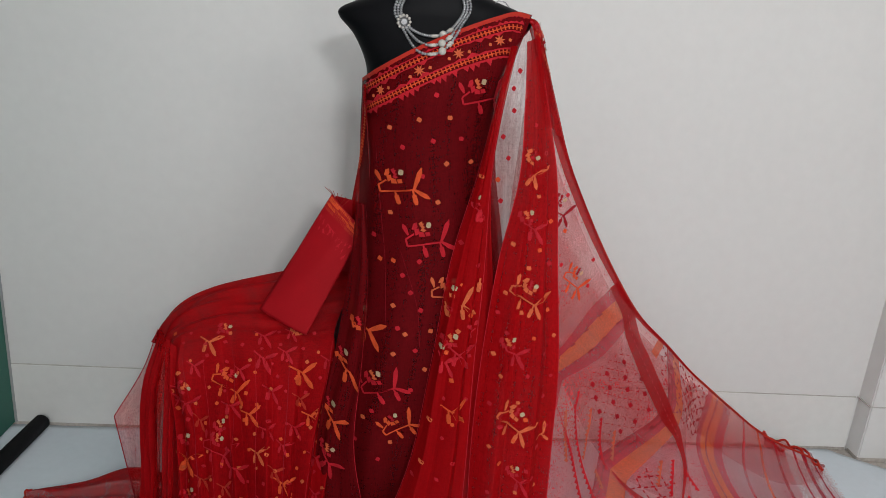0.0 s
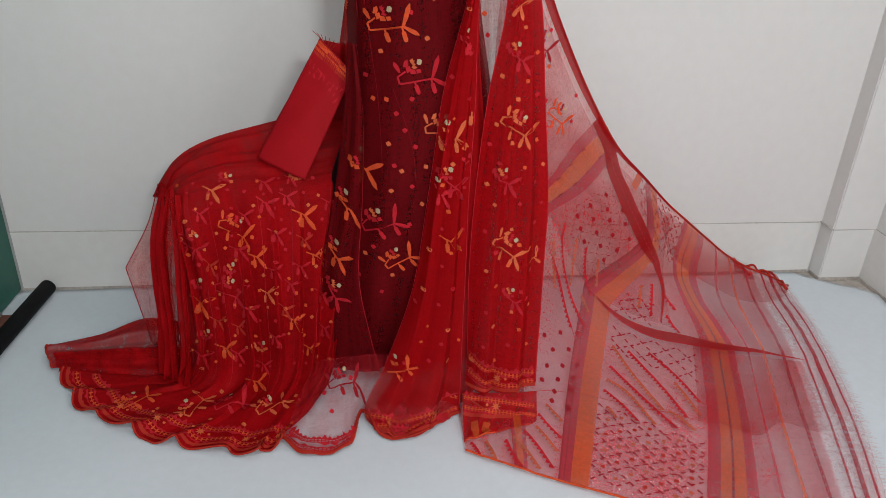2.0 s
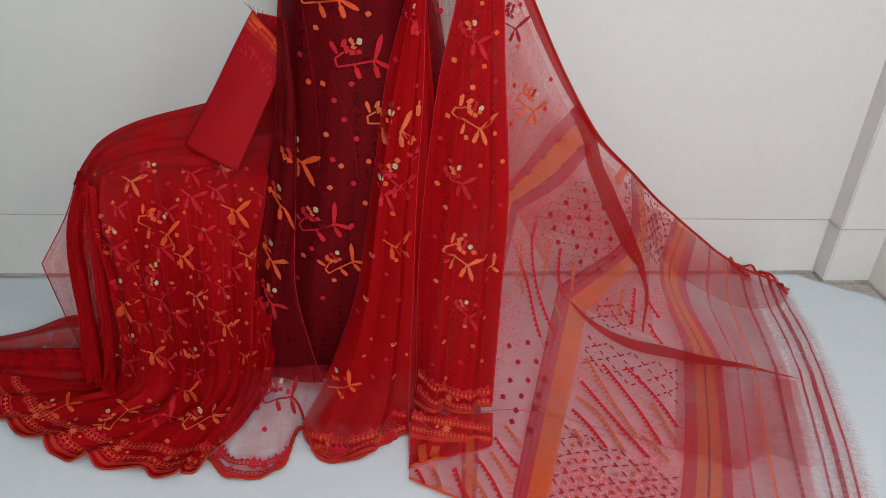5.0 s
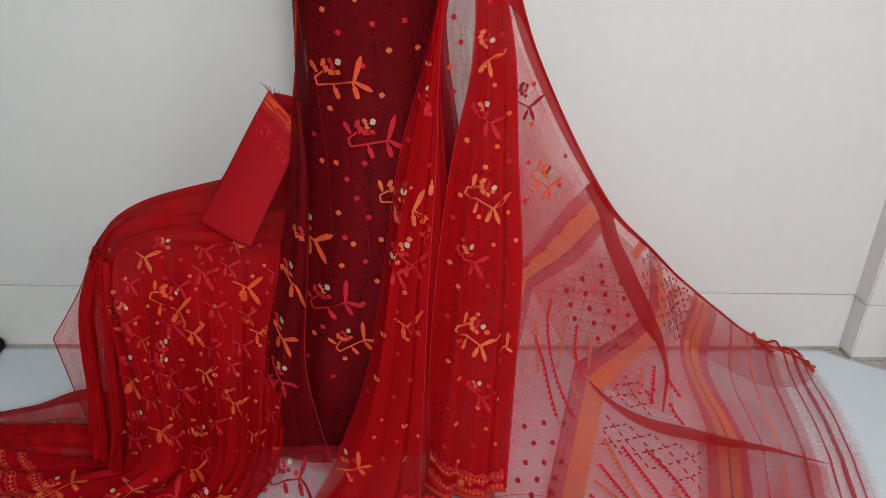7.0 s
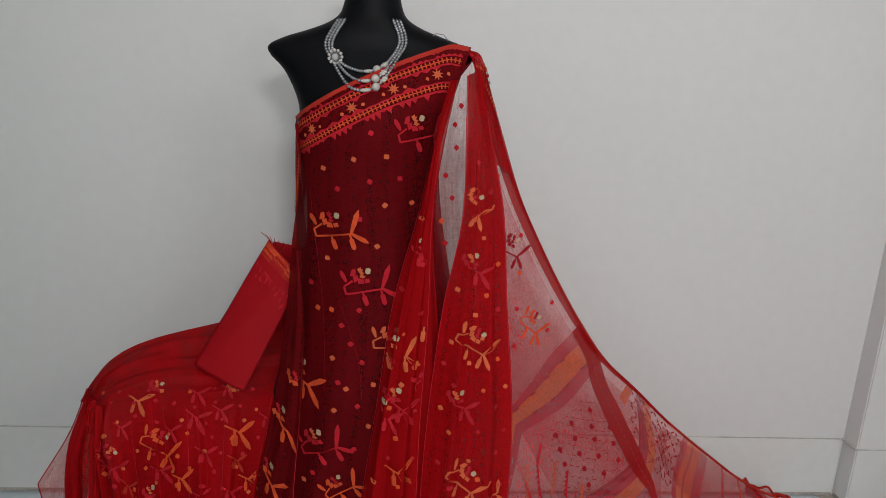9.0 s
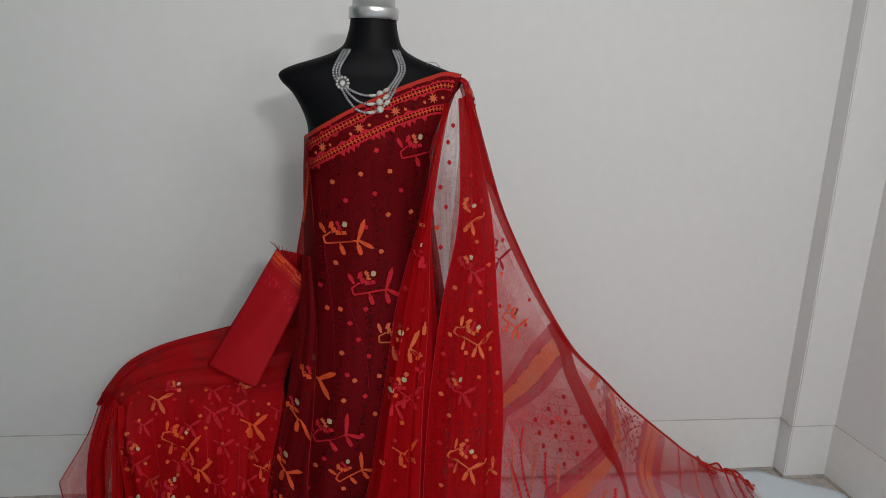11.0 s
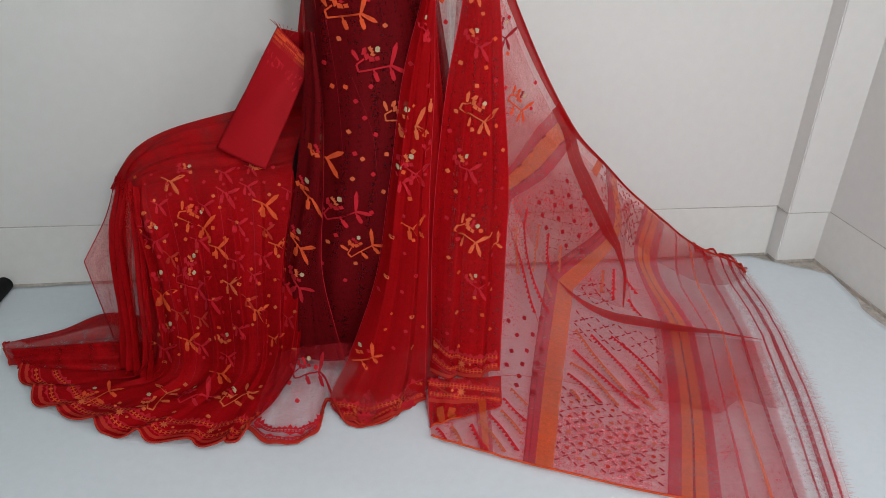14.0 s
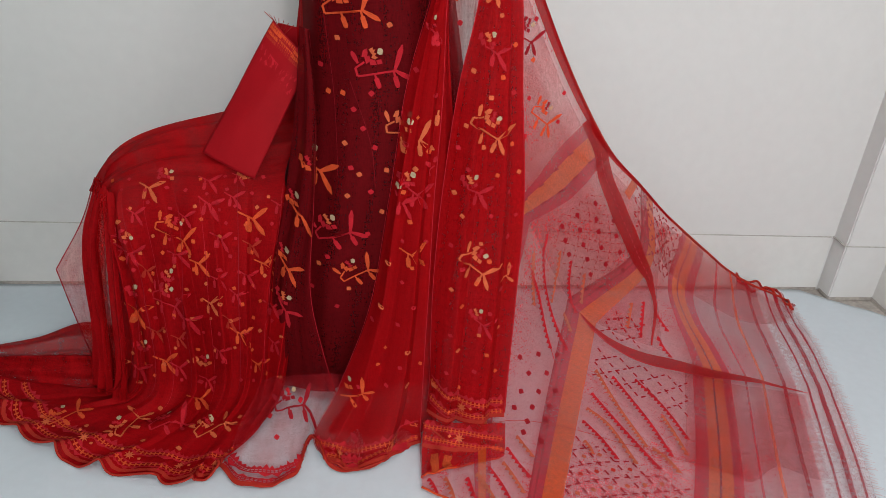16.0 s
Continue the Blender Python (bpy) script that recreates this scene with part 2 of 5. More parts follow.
class Drape:
    """A cloth surface through a net of curves. rows: curves from top to hem, each with the same number of points.
    push(u, v) gives the way in metres by which folds lift it along its normal; drop(u, v) adds to x, y, z."""

    def __init__(self, rows, nu, nv, push=None, shift=None, floor=None, over=None, crease=None):
        g = spline(np.swapaxes(np.asarray(rows, dtype=float), 0, 1), nu)      # along u
        g = np.swapaxes(g, 0, 1)
        if crease is None:
            g = np.swapaxes(spline(g, nv), 0, 1)                              # then along v
        else:                                                                 # a sharp fold at one row
            first = int(round((nv - 1) * crease / (len(rows) - 1))) + 1
            g = np.swapaxes(np.concatenate([spline(g[:crease + 1], first), spline(g[crease:], nv - first + 1)[1:]]), 0, 1)
        u, v = np.meshgrid(np.linspace(0, 1, nu), np.linspace(0, 1, nv), indexing="ij")
        if push is not None:
            du, dv = np.gradient(g, axis=0), np.gradient(g, axis=1)
            n = np.cross(du, dv)
            n /= np.linalg.norm(n, axis=2, keepdims=True) + 1e-9
            if n[..., 1].mean() - n[..., 2].mean() > 0:
                n = -n
            g = g + n * push(u, v)[..., None]
        if shift is not None:
            g = g + np.stack(shift(u, v), axis=-1)
        if floor is not None:
            g[..., 2] = np.maximum(g[..., 2], floor)
        if over is not None:      # keep in front of the body beneath
            for i in range(nu):
                for j in range(nv):
                    for slip in (0.0, 0.0007, -0.0011):
                        hit = over.ray_cast(Vector((g[i, j, 0] + slip, 1.0, g[i, j, 2] + slip * 1.3)), Vector((0, 1, 0)), 2)[0]
                        if hit is not None:
                            break
                    if hit is not None and g[i, j, 1] > hit.y - 0.009:
                        g[i, j, 1] = hit.y - 0.009
        self.g, self.nu, self.nv = g, nu, nv
        self.uv = np.stack([u, v], axis=-1).reshape(-1, 2)
        self.faces = [(i * nv + j, (i + 1) * nv + j, (i + 1) * nv + j + 1, i * nv + j + 1) for i in range(nu - 1) for j in range(nv - 1)]
        self.tree = BVHTree.FromPolygons([Vector(p) for p in g.reshape(-1, 3)], self.faces)

    def part(self, name, material, parent, label="", flip_uv=False):
        return mesh_part(name, self.g.reshape(-1, 3), self.faces, material, parent, label, uvs=self.uv[:, ::-1] if flip_uv else self.uv)

    def at(self, u, v, lift=0.0):
        x, y = min(max(u, 0), 1) * (self.nu - 1), min(max(v, 0), 1) * (self.nv - 1)
        i, j = min(int(x), self.nu - 2), min(int(y), self.nv - 2)
        a, b = x - i, y - j
        g = self.g
        p = (g[i, j] * (1 - a) + g[i + 1, j] * a) * (1 - b) + (g[i, j + 1] * (1 - a) + g[i + 1, j + 1] * a) * b
        if lift:
            n = np.cross(g[i + 1, j] - g[i, j], g[i, j + 1] - g[i, j])
            n = n / (np.linalg.norm(n) + 1e-9)
            if n[1] - n[2] > 0:
                n = -n
            p = p + n * lift
        return Vector(p)


# directions in which embroidery is laid on a cloth: (right, up, into the cloth)
FRONT = (Vector((1, 0, 0)), Vector((0, 0, 1)), Vector((0, 1, 0)))
DOWN = (Vector((1, 0, 0)), Vector((0, 1, 0)), Vector((0, 0, -1)))
SLANT = (Vector((1, 0, 0)), Vector((0, 0.6, 0.8)), Vector((0, 0.8, -0.6)))


def lay(drape, polys, centre, axes, turn=0.0, size=1.0, lift=0.0025):
    """Lays flat outlines (list of (slot, [(x, y), ...])) on a cloth; returns verts, faces, slots."""
    right, up, into = axes
    c, s = math.cos(radians(turn)), math.sin(radians(turn))
    verts, faces, slots = [], [], []
    for slot, outline in polys:
        ring = []
        for x, y in outline:
            x, y = x * size, y * size
            o = Vector(centre) + right * (x * c - y * s) + up * (x * s + y * c) - into * 0.8
            hit, n, _, _ = drape.tree.ray_cast(o, into, 2.0)
            if hit is None:
                ring = None
                break
            if n.dot(into) > 0:
                n = -n
            ring.append(hit + n * lift)
        if not ring:
            continue
        mid = sum(ring, Vector()) / len(ring)
        if max((p - mid).length for p in ring) > 0.09 * max(size, 1):
            continue
        k = len(verts)
        verts += ring
        faces.append(tuple(range(k, k + len(ring))))
        slots.append(slot)
    return verts, faces, slots


def ribbon(drape, name, path, width, material, parent, label="", lift=0.003, n=60):
    """A flat band of thread along a path of (u, v) on a cloth."""
    q = spline(path, n)
    pts = [drape.at(u, v, lift) for u, v in q]
    widths = spline([[w] for w in width], n)[:, 0] if isinstance(width, tuple) else [width] * n
    verts, faces = [], []
    for k, p in enumerate(pts):
        width = float(widths[k])
        d = (pts[min(k + 1, n - 1)] - pts[max(k - 1, 0)])
        u, v = q[k]
        nrm = drape.at(u, v, 1.0) - drape.at(u, v)
        side = d.cross(nrm)
        side = side.normalized() * width / 2 if side.length > 1e-9 else Vector((0, 0, 0))
        verts += [p - side, p + side]
        if k:
            faces.append((2 * k - 2, 2 * k - 1, 2 * k + 1, 2 * k))
    return mesh_part(name, verts, faces, material, parent, label)


def tube(name, pts, radius, material, parent=None, label="", sides=6, ends=True):
    pts = [Vector(p) for p in pts]
    verts, faces, n = [], [], len(pts)
    for k, p in enumerate(pts):
        d = (pts[min(k + 1, n - 1)] - pts[max(k - 1, 0)]).normalized()
        a = d.orthogonal().normalized() if k == 0 else (a - d * a.dot(d)).normalized()
        b = d.cross(a)
        r = radius[k] if isinstance(radius, (list, tuple)) else radius
        for j in range(sides):
            w = 2 * math.pi * j / sides
            verts.append(p + a * (r * math.cos(w)) + b * (r * math.sin(w)))
        if k:
            for j in range(sides):
                faces.append(((k - 1) * sides + j, (k - 1) * sides + (j + 1) % sides, k * sides + (j + 1) % sides, k * sides + j))
    if ends:
        faces += [tuple(range(sides))[::-1], tuple(range((n - 1) * sides, n * sides))]
    return mesh_part(name, verts, faces, material, parent, label)


def hem(drape, name, path, radius, material, parent, label="", n=120):
    return tube(name, [drape.at(u, v, 0.001) for u, v in spline(path, n)], radius, material, parent, label, sides=5)


def pleat(x, sharp=0.7):
    """A lopsided pleat wave in -1..1."""
    f = x - np.floor(x)
    return np.where(f < sharp, -1 + 2 * f / sharp, 1 - 2 * (f - sharp) / (1 - sharp))


# ---- the room ----
BACK_Y, LEFT_X = 2.28, -1.235


def wall_box(name, x0, x1, y0, y1, z0, z1, material, label, category="wall"):
    bm = bmesh.new()
    box(bm, x0, x1, y0, y1, z0, z1)
    return tagged(part(name, bm, material), label, category, kind="structure")


wall_box("floor", -2.6, 2.9, -2.2, 2.4, -0.08, -0.006, GRIME, "worn grey floor under the white sheet", "floor")
wall_back = wall_box("wall_back", -2.6, 2.6, BACK_Y, BACK_Y + 0.15, -0.006, 2.7, WALL, "plain off-white painted wall behind the display")
# unseen walls and ceiling, added to close the room and bounce fill light
wall_box("wall_left", -2.75, -2.6, -2.2, 2.43, -0.006, 2.7, WALL, "unseen off-white wall, added to close the room and bounce light")
wall_box("wall_front", -2.75, 2.9, -2.35, -2.2, -0.006, 2.7, WALL, "unseen off-white wall, added to close the room and bounce light")
wall_box("ceiling", -2.75, 2.9, -2.35, 2.43, 2.7, 2.8, CEIL, "unseen white ceiling, added to close the room and bounce light", "ceiling")


def settle(bm):
    """The joint of the skirting band is not quite level: it rises towards the left."""
    for v in bm.verts:
        if v.co.z > 0.1:
            v.co.z += 0.0048 * (1.5 - v.co.x)


def dado(name, x0, x1, y, label):
    """Low band of smooth plaster with a shallow joint above it."""
    bm = bmesh.new()
    box(bm, x0, x1, y - 0.006, y, -0.006, 0.2035, 0.0015)
    settle(bm)
    return tagged(part(name, bm, DADO), label, "wall base", kind="structure")


dado("wall_base", -2.6, 1.645, BACK_Y, "off-white skirting band along the foot of the wall")
bm = bmesh.new()
box(bm, -2.6, 1.645, BACK_Y - 0.0035, BACK_Y + 0.001, 0.2035, 0.2062)
settle(bm)
tagged(part("trim", bm, GROUT), "dark joint line above the skirting band", "joint", kind="structure")
# dirty seam where the wall meets the floor
bm = bmesh.new()
box(bm, -2.6, 1.645, BACK_Y - 0.009, BACK_Y - 0.004, -0.006, 0.006, 0.002)
tagged(part("trim", bm, GRIME), "grimy seam along the foot of the wall", "joint", kind="structure")

# pillar in the corner: shaded side, white face
PX0, PX1, PYF = 1.653, 1.820, 2.205
bm = bmesh.new()
box(bm, PX0, PX1 + 0.1, PYF, BACK_Y + 0.02, -0.006, 2.7, 0.004)
LEAN_OUT = Matrix.Translation((PX0, PYF, 0)) @ pose(0, 0, 0, 0, 1.2, 0) @ Matrix.Translation((-PX0, -PYF, 0))
bm.transform(LEAN_OUT)
pillar = tagged(part("pillar", bm, WALL), "square off-white plastered pillar in the room corner", "pillar", kind="structure")
bm = bmesh.new()
box(bm, PX0 - 0.0025, PX1, PYF - 0.0025, BACK_Y, 0.2035, 0.2062)
tagged(part("trim", bm, GROUT), "dark joint line round the pillar", "joint", kind="structure")
bm = bmesh.new()
box(bm, PX0 - 0.002, PX1, PYF - 0.003, BACK_Y - 0.01, -0.006, 0.007, 0.002)
tagged(part("trim", bm, GRIME), "grimy plaster foot of the pillar", "joint", kind="structure")

# right wall runs from the pillar along the room, leaning slightly outwards


def right_wall_box(name, y0, y1, x_in, x_out, z0, z1, material, label, category):
    bm = bmesh.new()
    box(bm, x_in, x_out, -y1, -y0, z0, z1)
    ob = part(name, bm, material)
    ob.matrix_world = pose(PX1, PYF, 0, 0, 2.0, 0)
    return tagged(ob, label, category, kind="structure")


right_wall_box("wall_right", -0.03, 4.5, 0, 0.15, -0.006, 2.7, WALL, "off-white side wall beside the pillar", "wall")
right_wall_box("wall_base", 0, 4.5, -0.005, 0, -0.006, 0.2035, DADO, "off-white skirting band on the side wall", "wall base")
right_wall_box("trim", 0, 4.5, -0.0025, 0.001, 0.2035, 0.2062, GROUT, "dark joint line on the side wall", "joint")
right_wall_box("trim", 0, 4.5, -0.010, -0.005, -0.006, 0.006, GRIME, "grimy seam along the side wall", "joint")

# white sheet on the floor, one corner pulled away from the wall
nx, ny = 150, 150
xs, ys = np.linspace(0, 1, nx), np.linspace(0, 1, ny)
verts = []
for a in xs:
    for b in ys:
        x = -2.3 + a * 4.2
        y = -1.6 + b * (BACK_Y - 0.012 + 1.6)
        right = np.interp(y, (-1.6, 1.70, 1.91, 1.98, 2.08, 2.28), (1.80, 1.79, 1.765, 1.765, 1.79, 1.80))
        x = -2.3 + a * (right + 2.3)
        top = np.interp(x, (-3, 1.575, 1.661, 1.746, 1.80), (BACK_Y - 0.010, BACK_Y - 0.010, 2.200, 2.14, 2.07))
        y = -1.6 + b * (top + 1.6)
        z = 0.0035 * noise.noise((x * 2.2, y * 2.2, 0)) + 0.0018 * noise.noise((x * 9, y * 7, 3)) + 0.0022 * abs(noise.noise((x * 3 + y * 5, y * 3 - x * 2, 9))) + 0.0012 * abs(noise.noise((x * 7 - y * 2, y * 9 + x, 4)))
        z += 0.012 * max(0.0, 1 - abs(x - 1.75) / 0.15) * max(0.0, 1 - abs(y - 2.06) / 0.1)
        verts.append((x, y, z - 0.002))
faces = [(i * ny + j, (i + 1) * ny + j, (i + 1) * ny + j + 1, i * ny + j + 1) for i in range(nx - 1) for j in range(ny - 1)]
sheet = mesh_part("floor_sheet", verts, faces, SHEET)
sheet.modifiers.new("thickness", "SOLIDIFY").thickness = 0.003
tagged(sheet, "white cotton sheet spread over the floor, slightly creased", "sheet")

# green board, black foam roll and the clutter beside it
green = empty("green_board", (LEFT_X, 2.0, 0), "dark green painted cabinet side standing against the wall", "cabinet")
bm = bmesh.new()
box(bm, -0.6, -0.004, -0.75, 0.27, 0.004, 1.9, 0.004)
part("panel", bm, GREEN, green)
bm = bmesh.new()
box(bm, -0.008, 0.001, 0.268, 0.276, 0.004, 1.9, 0.002)
part("edge_strip", bm, surface("grey_strip", (0.35, 0.36, 0.36), 0.5), green, "thin grey metal edge strip")
roll = tube("foam_roll", [(-1.137, 2.247, 0.0275), (-1.138, 2.24, 0.0275), (-1.158, 1.86, 0.0275), (-1.185, 1.40, 0.0275)], [0.021, 0.026, 0.026, 0.026], FOAM, sides=24)
tagged(roll, "black foam tube lying on the sheet", "tube")
clutter = empty("tool_box", (-1.195, 2.0, 0), "small brown wooden box with a metal latch by the green board", "box")
bm = bmesh.new()
box(bm, -0.03, 0.03, -0.16, 0.04, 0.002, 0.04, 0.005)
part("body", bm, BROWN, clutter)
bm = bmesh.new()
box(bm, -0.028, 0.0, 0.0, 0.03, 0.042, 0.062, 0.006)
part("latch", bm, CHROME, clutter, "shiny metal latch")

# ---- mannequin: black torso form on a covered stand ----
MX, MY = 0.078, 1.80
lower_body = (  # height, left edge, right edge, half depth, shift forward
    (0.0, -0.05, 0.10, 0.06, 0.01), (0.025, -0.10, 0.11, 0.07, 0.02), (0.05, -0.155, 0.14, 0.085, 0.03), (0.085, -0.166, 0.165, 0.09, 0.03), (0.12, -0.167, 0.18, 0.092, 0.03), (0.20, -0.168, 0.20, 0.095, 0.03), (0.42, -0.165, 0.262, 0.11, 0.04), (0.60, -0.140, 0.276, 0.115, 0.03), (0.76, -0.088, 0.276, 0.115, 0.02),
    (0.90, -0.074, 0.258, 0.10, 0.01), (1.00, -0.064, 0.238, 0.092, 0.0))
upper_body = (
    (1.10, -0.068, 0.226, 0.098, 0.01), (1.20, -0.078, 0.228, 0.108, 0.02), (1.27, -0.080, 0.240, 0.105, 0.02),
    (1.335, -0.110, 0.272, 0.088, 0.005), (1.372, -0.144, 0.298, 0.075, 0.0), (1.392, -0.146, 0.300, 0.066, 0.0), (1.410, -0.112, 0.268, 0.062, 0.0), (1.425, -0.067, 0.223, 0.060, 0.0),
    (1.440, -0.027, 0.183, 0.060, 0.0), (1.458, 0.002, 0.154, 0.060, 0.0), (1.48, 0.014, 0.142, 0.057, 0.0), (1.52, 0.022, 0.134, 0.052, 0.0), (1.553, 0.022, 0.134, 0.052, 0.0))
prof = spline(lower_body + upper_body, 120)
seg = 48
verts, faces, slots = [], [], []
cap = ((1.524, 0.0575, 0.054, 0), (1.524, 0.0605, 0.057, 0), (1.549, 0.0605, 0.057, 0), (1.552, 0.059, 0.0555, 0), (1.553, 0.052, 0.049, 0), (1.578, 0.051, 0.048, 0), (1.582, 0.047, 0.044, 0), (1.584, 0.0, 0.0, 0))
rings = [tuple(p) for p in prof] + [(z, MX - rx, MX + rx, ry, fwd) for z, rx, ry, fwd in cap]
for z, xa, xb, ry, fwd in rings:
    rx, mid_x = (xb - xa) / 2, (xa + xb) / 2
    for k in range(seg):
        w = 2 * math.pi * k / seg
        cx, sy = math.cos(w), math.sin(w)
        verts.append((mid_x + rx * cx, MY - fwd + ry * sy, z))
for r in range(len(rings) - 1):
    for k in range(seg):
        faces.append((r * seg + k, r * seg + (k + 1) % seg, (r + 1) * seg + (k + 1) % seg, (r + 1) * seg + k))
        slots.append(1 if r >= len(prof) - 1 else 0)
mannequin = mesh_part("mannequin", verts, faces, [BLACK, SILVER], slots=slots)
inner_tree = BVHTree.FromPolygons([v.co.copy() for v in mannequin.data.vertices], [tuple(p.vertices) for p in mannequin.data.polygons])
tagged(mannequin, "matte black torso mannequin with a silver neck cap", "mannequin")

# ---- block for the unseen seat, added to blacken the gap beside the skirt ----
bm = bmesh.new()
box(bm, -0.535, -0.17, 1.75, 1.95, 0.002, 0.44, 0.03)
tagged(part("dark_seat_block", bm, FOAM), "black block added as the unseen seat, darkens the gap beside the heaped red skirt", "stool")

# ---- the saree ----
saree = empty("saree", (0.1, 1.6, 0), "sheer red saree with woven orange flowers draped on the mannequin", "saree")

# front panel wrapped over the torso, under a slanting border
ZK = (0.05, 0.35, 0.6, 0.8, 0.95, 1.1, 1.25, 1.34, 1.43)
XL = (-0.175, -0.165, -0.118, -0.088, -0.086, -0.090, -0.088, -0.09, -0.09)
XR = (0.255, 0.275, 0.29, 0.285, 0.258, 0.232, 0.238, 0.285, 0.292)
YF = (1.655, 1.615, 1.62, 1.645, 1.672, 1.674, 1.668, 1.695, 1.735)
YS = (1.70, 1.72, 1.74, 1.77, 1.79, 1.79, 1.79, 1.79, 1.79)


def torso_point(s, z):
    xl, xr, yf, ysd = (float(np.interp(z, ZK, c)) for c in (XL, XR, YF, YS))
    if s > 0.5:      # the border runs forward over the shoulder
        ysd = float(np.interp(z, (1.15, 1.27, 1.36, 1.43), (ysd, 1.745, 1.715, 1.745)))
    y = ysd - (ysd - yf) * max(0.0, math.sin(math.pi * s)) ** 0.55
    return (xl + (xr - xl) * s, y, z)


def top_edge(s):
    return 1.238 + 0.186 * s ** 0.9 + 0.012 * math.sin(math.pi * s) - 0.02 * max(0.0, (s - 0.85) / 0.15) ** 2


rows = []
for v in np.linspace(0, 1, 12):
    row = []
    for s in np.linspace(0, 1, 11):
        zt, zb = top_edge(s), 0.05
        row.append(torso_point(s, zt + (zb - zt) * v))
    rows.append(row)
front = Drape(rows, 120, 200, push=lambda u, v: 0.004 * np.sin(u * 21 + v * 2.0) * np.clip(v * 1.4, 0.1, 1) + 0.006 * np.clip(v - 0.4, 0, 1) * np.sin(u * 34 - v * 3), over=inner_tree)
front_ob = front.part("front_panel", FRONT_GAUZE, saree, "single sheer layer over the black body")

# soft folds gathered at the flank
flank = Drape([[(-0.078, 1.72, 1.232), (-0.080, 1.78, 1.222), (-0.06, 1.84, 1.225)],
               [(-0.064, 1.72, 1.12), (-0.084, 1.79, 1.12), (-0.07, 1.86, 1.12)],
               [(-0.056, 1.735, 1.00), (-0.094, 1.82, 1.00), (-0.09, 1.88, 1.00)],
               [(-0.055, 1.78, 0.88), (-0.110, 1.86, 0.88), (-0.11, 1.91, 0.88)]], 30, 60, push=lambda u, v: 0.004 * np.sin(u * 16 + v * 3))
flank_ob = flank.part("flank_fold", BORDER, saree)

# second layer tucked over the lower flank
tuck = Drape([[(-0.088, 1.715, 0.96), (-0.076, 1.69, 0.96), (-0.070, 1.68, 0.96)],
              [(-0.098, 1.69, 0.80), (-0.072, 1.650, 0.80), (-0.050, 1.632, 0.80)],
              [(-0.125, 1.68, 0.60), (-0.088, 1.635, 0.60), (-0.055, 1.608, 0.60)],
              [(-0.165, 1.67, 0.38), (-0.125, 1.63, 0.38), (-0.070, 1.598, 0.38)],
              [(-0.180, 1.68, 0.20), (-0.13, 1.64, 0.20), (-0.045, 1.600, 0.20)],
              [(-0.187, 1.69, 0.05), (-0.13, 1.66, 0.05), (-0.020, 1.625, 0.06)]], 40, 80, push=lambda u, v: 0.003 * np.sin(u * 12 + v * 5))
tuck_ob = tuck.part("tucked_layer", FRONT_GAUZE, saree)

# left half of the shoulder pleats, falling over the front
g1 = Drape([[(0.248, 1.72, 1.335), (0.255, 1.72, 1.335), (0.262, 1.72, 1.335)],
            [(0.218, 1.645, 1.23), (0.223, 1.64, 1.22), (0.230, 1.645, 1.21)],
            [(0.188, 1.640, 1.06), (0.202, 1.632, 1.05), (0.216, 1.64, 1.04)],
            [(0.138, 1.620, 0.86), (0.175, 1.605, 0.85), (0.215, 1.615, 0.85)],
            [(0.105, 1.598, 0.62), (0.15, 1.565, 0.62), (0.205, 1.58, 0.62)],
            [(0.065, 1.57, 0.36), (0.13, 1.53, 0.36), (0.20, 1.545, 0.36)],
            [(-0.005, 1.54, 0.15), (0.10, 1.50, 0.15), (0.195, 1.515, 0.15)],
            [(-0.065, 1.50, 0.035), (0.06, 1.455, 0.035), (0.192, 1.50, 0.04)],
            [(-0.035, 1.435, 0.011), (0.050, 1.402, 0.010), (0.192, 1.495, 0.012)]], 90, 180,
           push=lambda u, v: (0.002 + 0.013 * v) * pleat(u * 2.2 + 0.25 * v, 0.75) + 0.0035 * np.sin(u * 13 + v * 7) * v + 0.0015 * np.sin(v * 37 + u * 5) * v, floor=0.009)
g1_ob = g1.part("pleat_fall", THIN, saree)
g1b = Drape([[(0.250, 1.73, 1.335), (0.257, 1.73, 1.335), (0.264, 1.73, 1.335)],
             [(0.192, 1.660, 1.06), (0.206, 1.652, 1.05), (0.222, 1.66, 1.04)],
             [(0.13, 1.615, 0.62), (0.165, 1.59, 0.62), (0.255, 1.61, 0.62)],
             [(0.04, 1.555, 0.17), (0.12, 1.53, 0.17), (0.240, 1.55, 0.15)],
             [(-0.03, 1.515, 0.04), (0.08, 1.48, 0.04), (0.235, 1.52, 0.03)]], 60, 100,
            push=lambda u, v: (0.002 + 0.010 * v) * pleat(u * 2.6 + 0.5))
g1b.part("inner_pleat", THIN, saree)

# right half of the pleats, straight fall to a bordered hem
g2_rows = [[(0.284, 1.73, 1.345), (0.296, 1.735, 1.35), (0.314, 1.755, 1.36)],
           [(0.283, 1.665, 1.22), (0.31, 1.68, 1.22), (0.338, 1.72, 1.22)],
           [(0.282, 1.64, 1.05), (0.32, 1.64, 1.05), (0.372, 1.68, 1.05)],
           [(0.246, 1.61, 0.86), (0.315, 1.60, 0.86), (0.384, 1.63, 0.86)],
           [(0.220, 1.58, 0.62), (0.31, 1.56, 0.62), (0.405, 1.59, 0.62)],
           [(0.208, 1.54, 0.40), (0.30, 1.52, 0.40), (0.400, 1.535, 0.40)],
           [(0.208, 1.51, 0.20), (0.29, 1.48, 0.19), (0.392, 1.485, 0.18)],
           [(0.203, 1.49, 0.095), (0.285, 1.46, 0.095), (0.390, 1.465, 0.11)]]
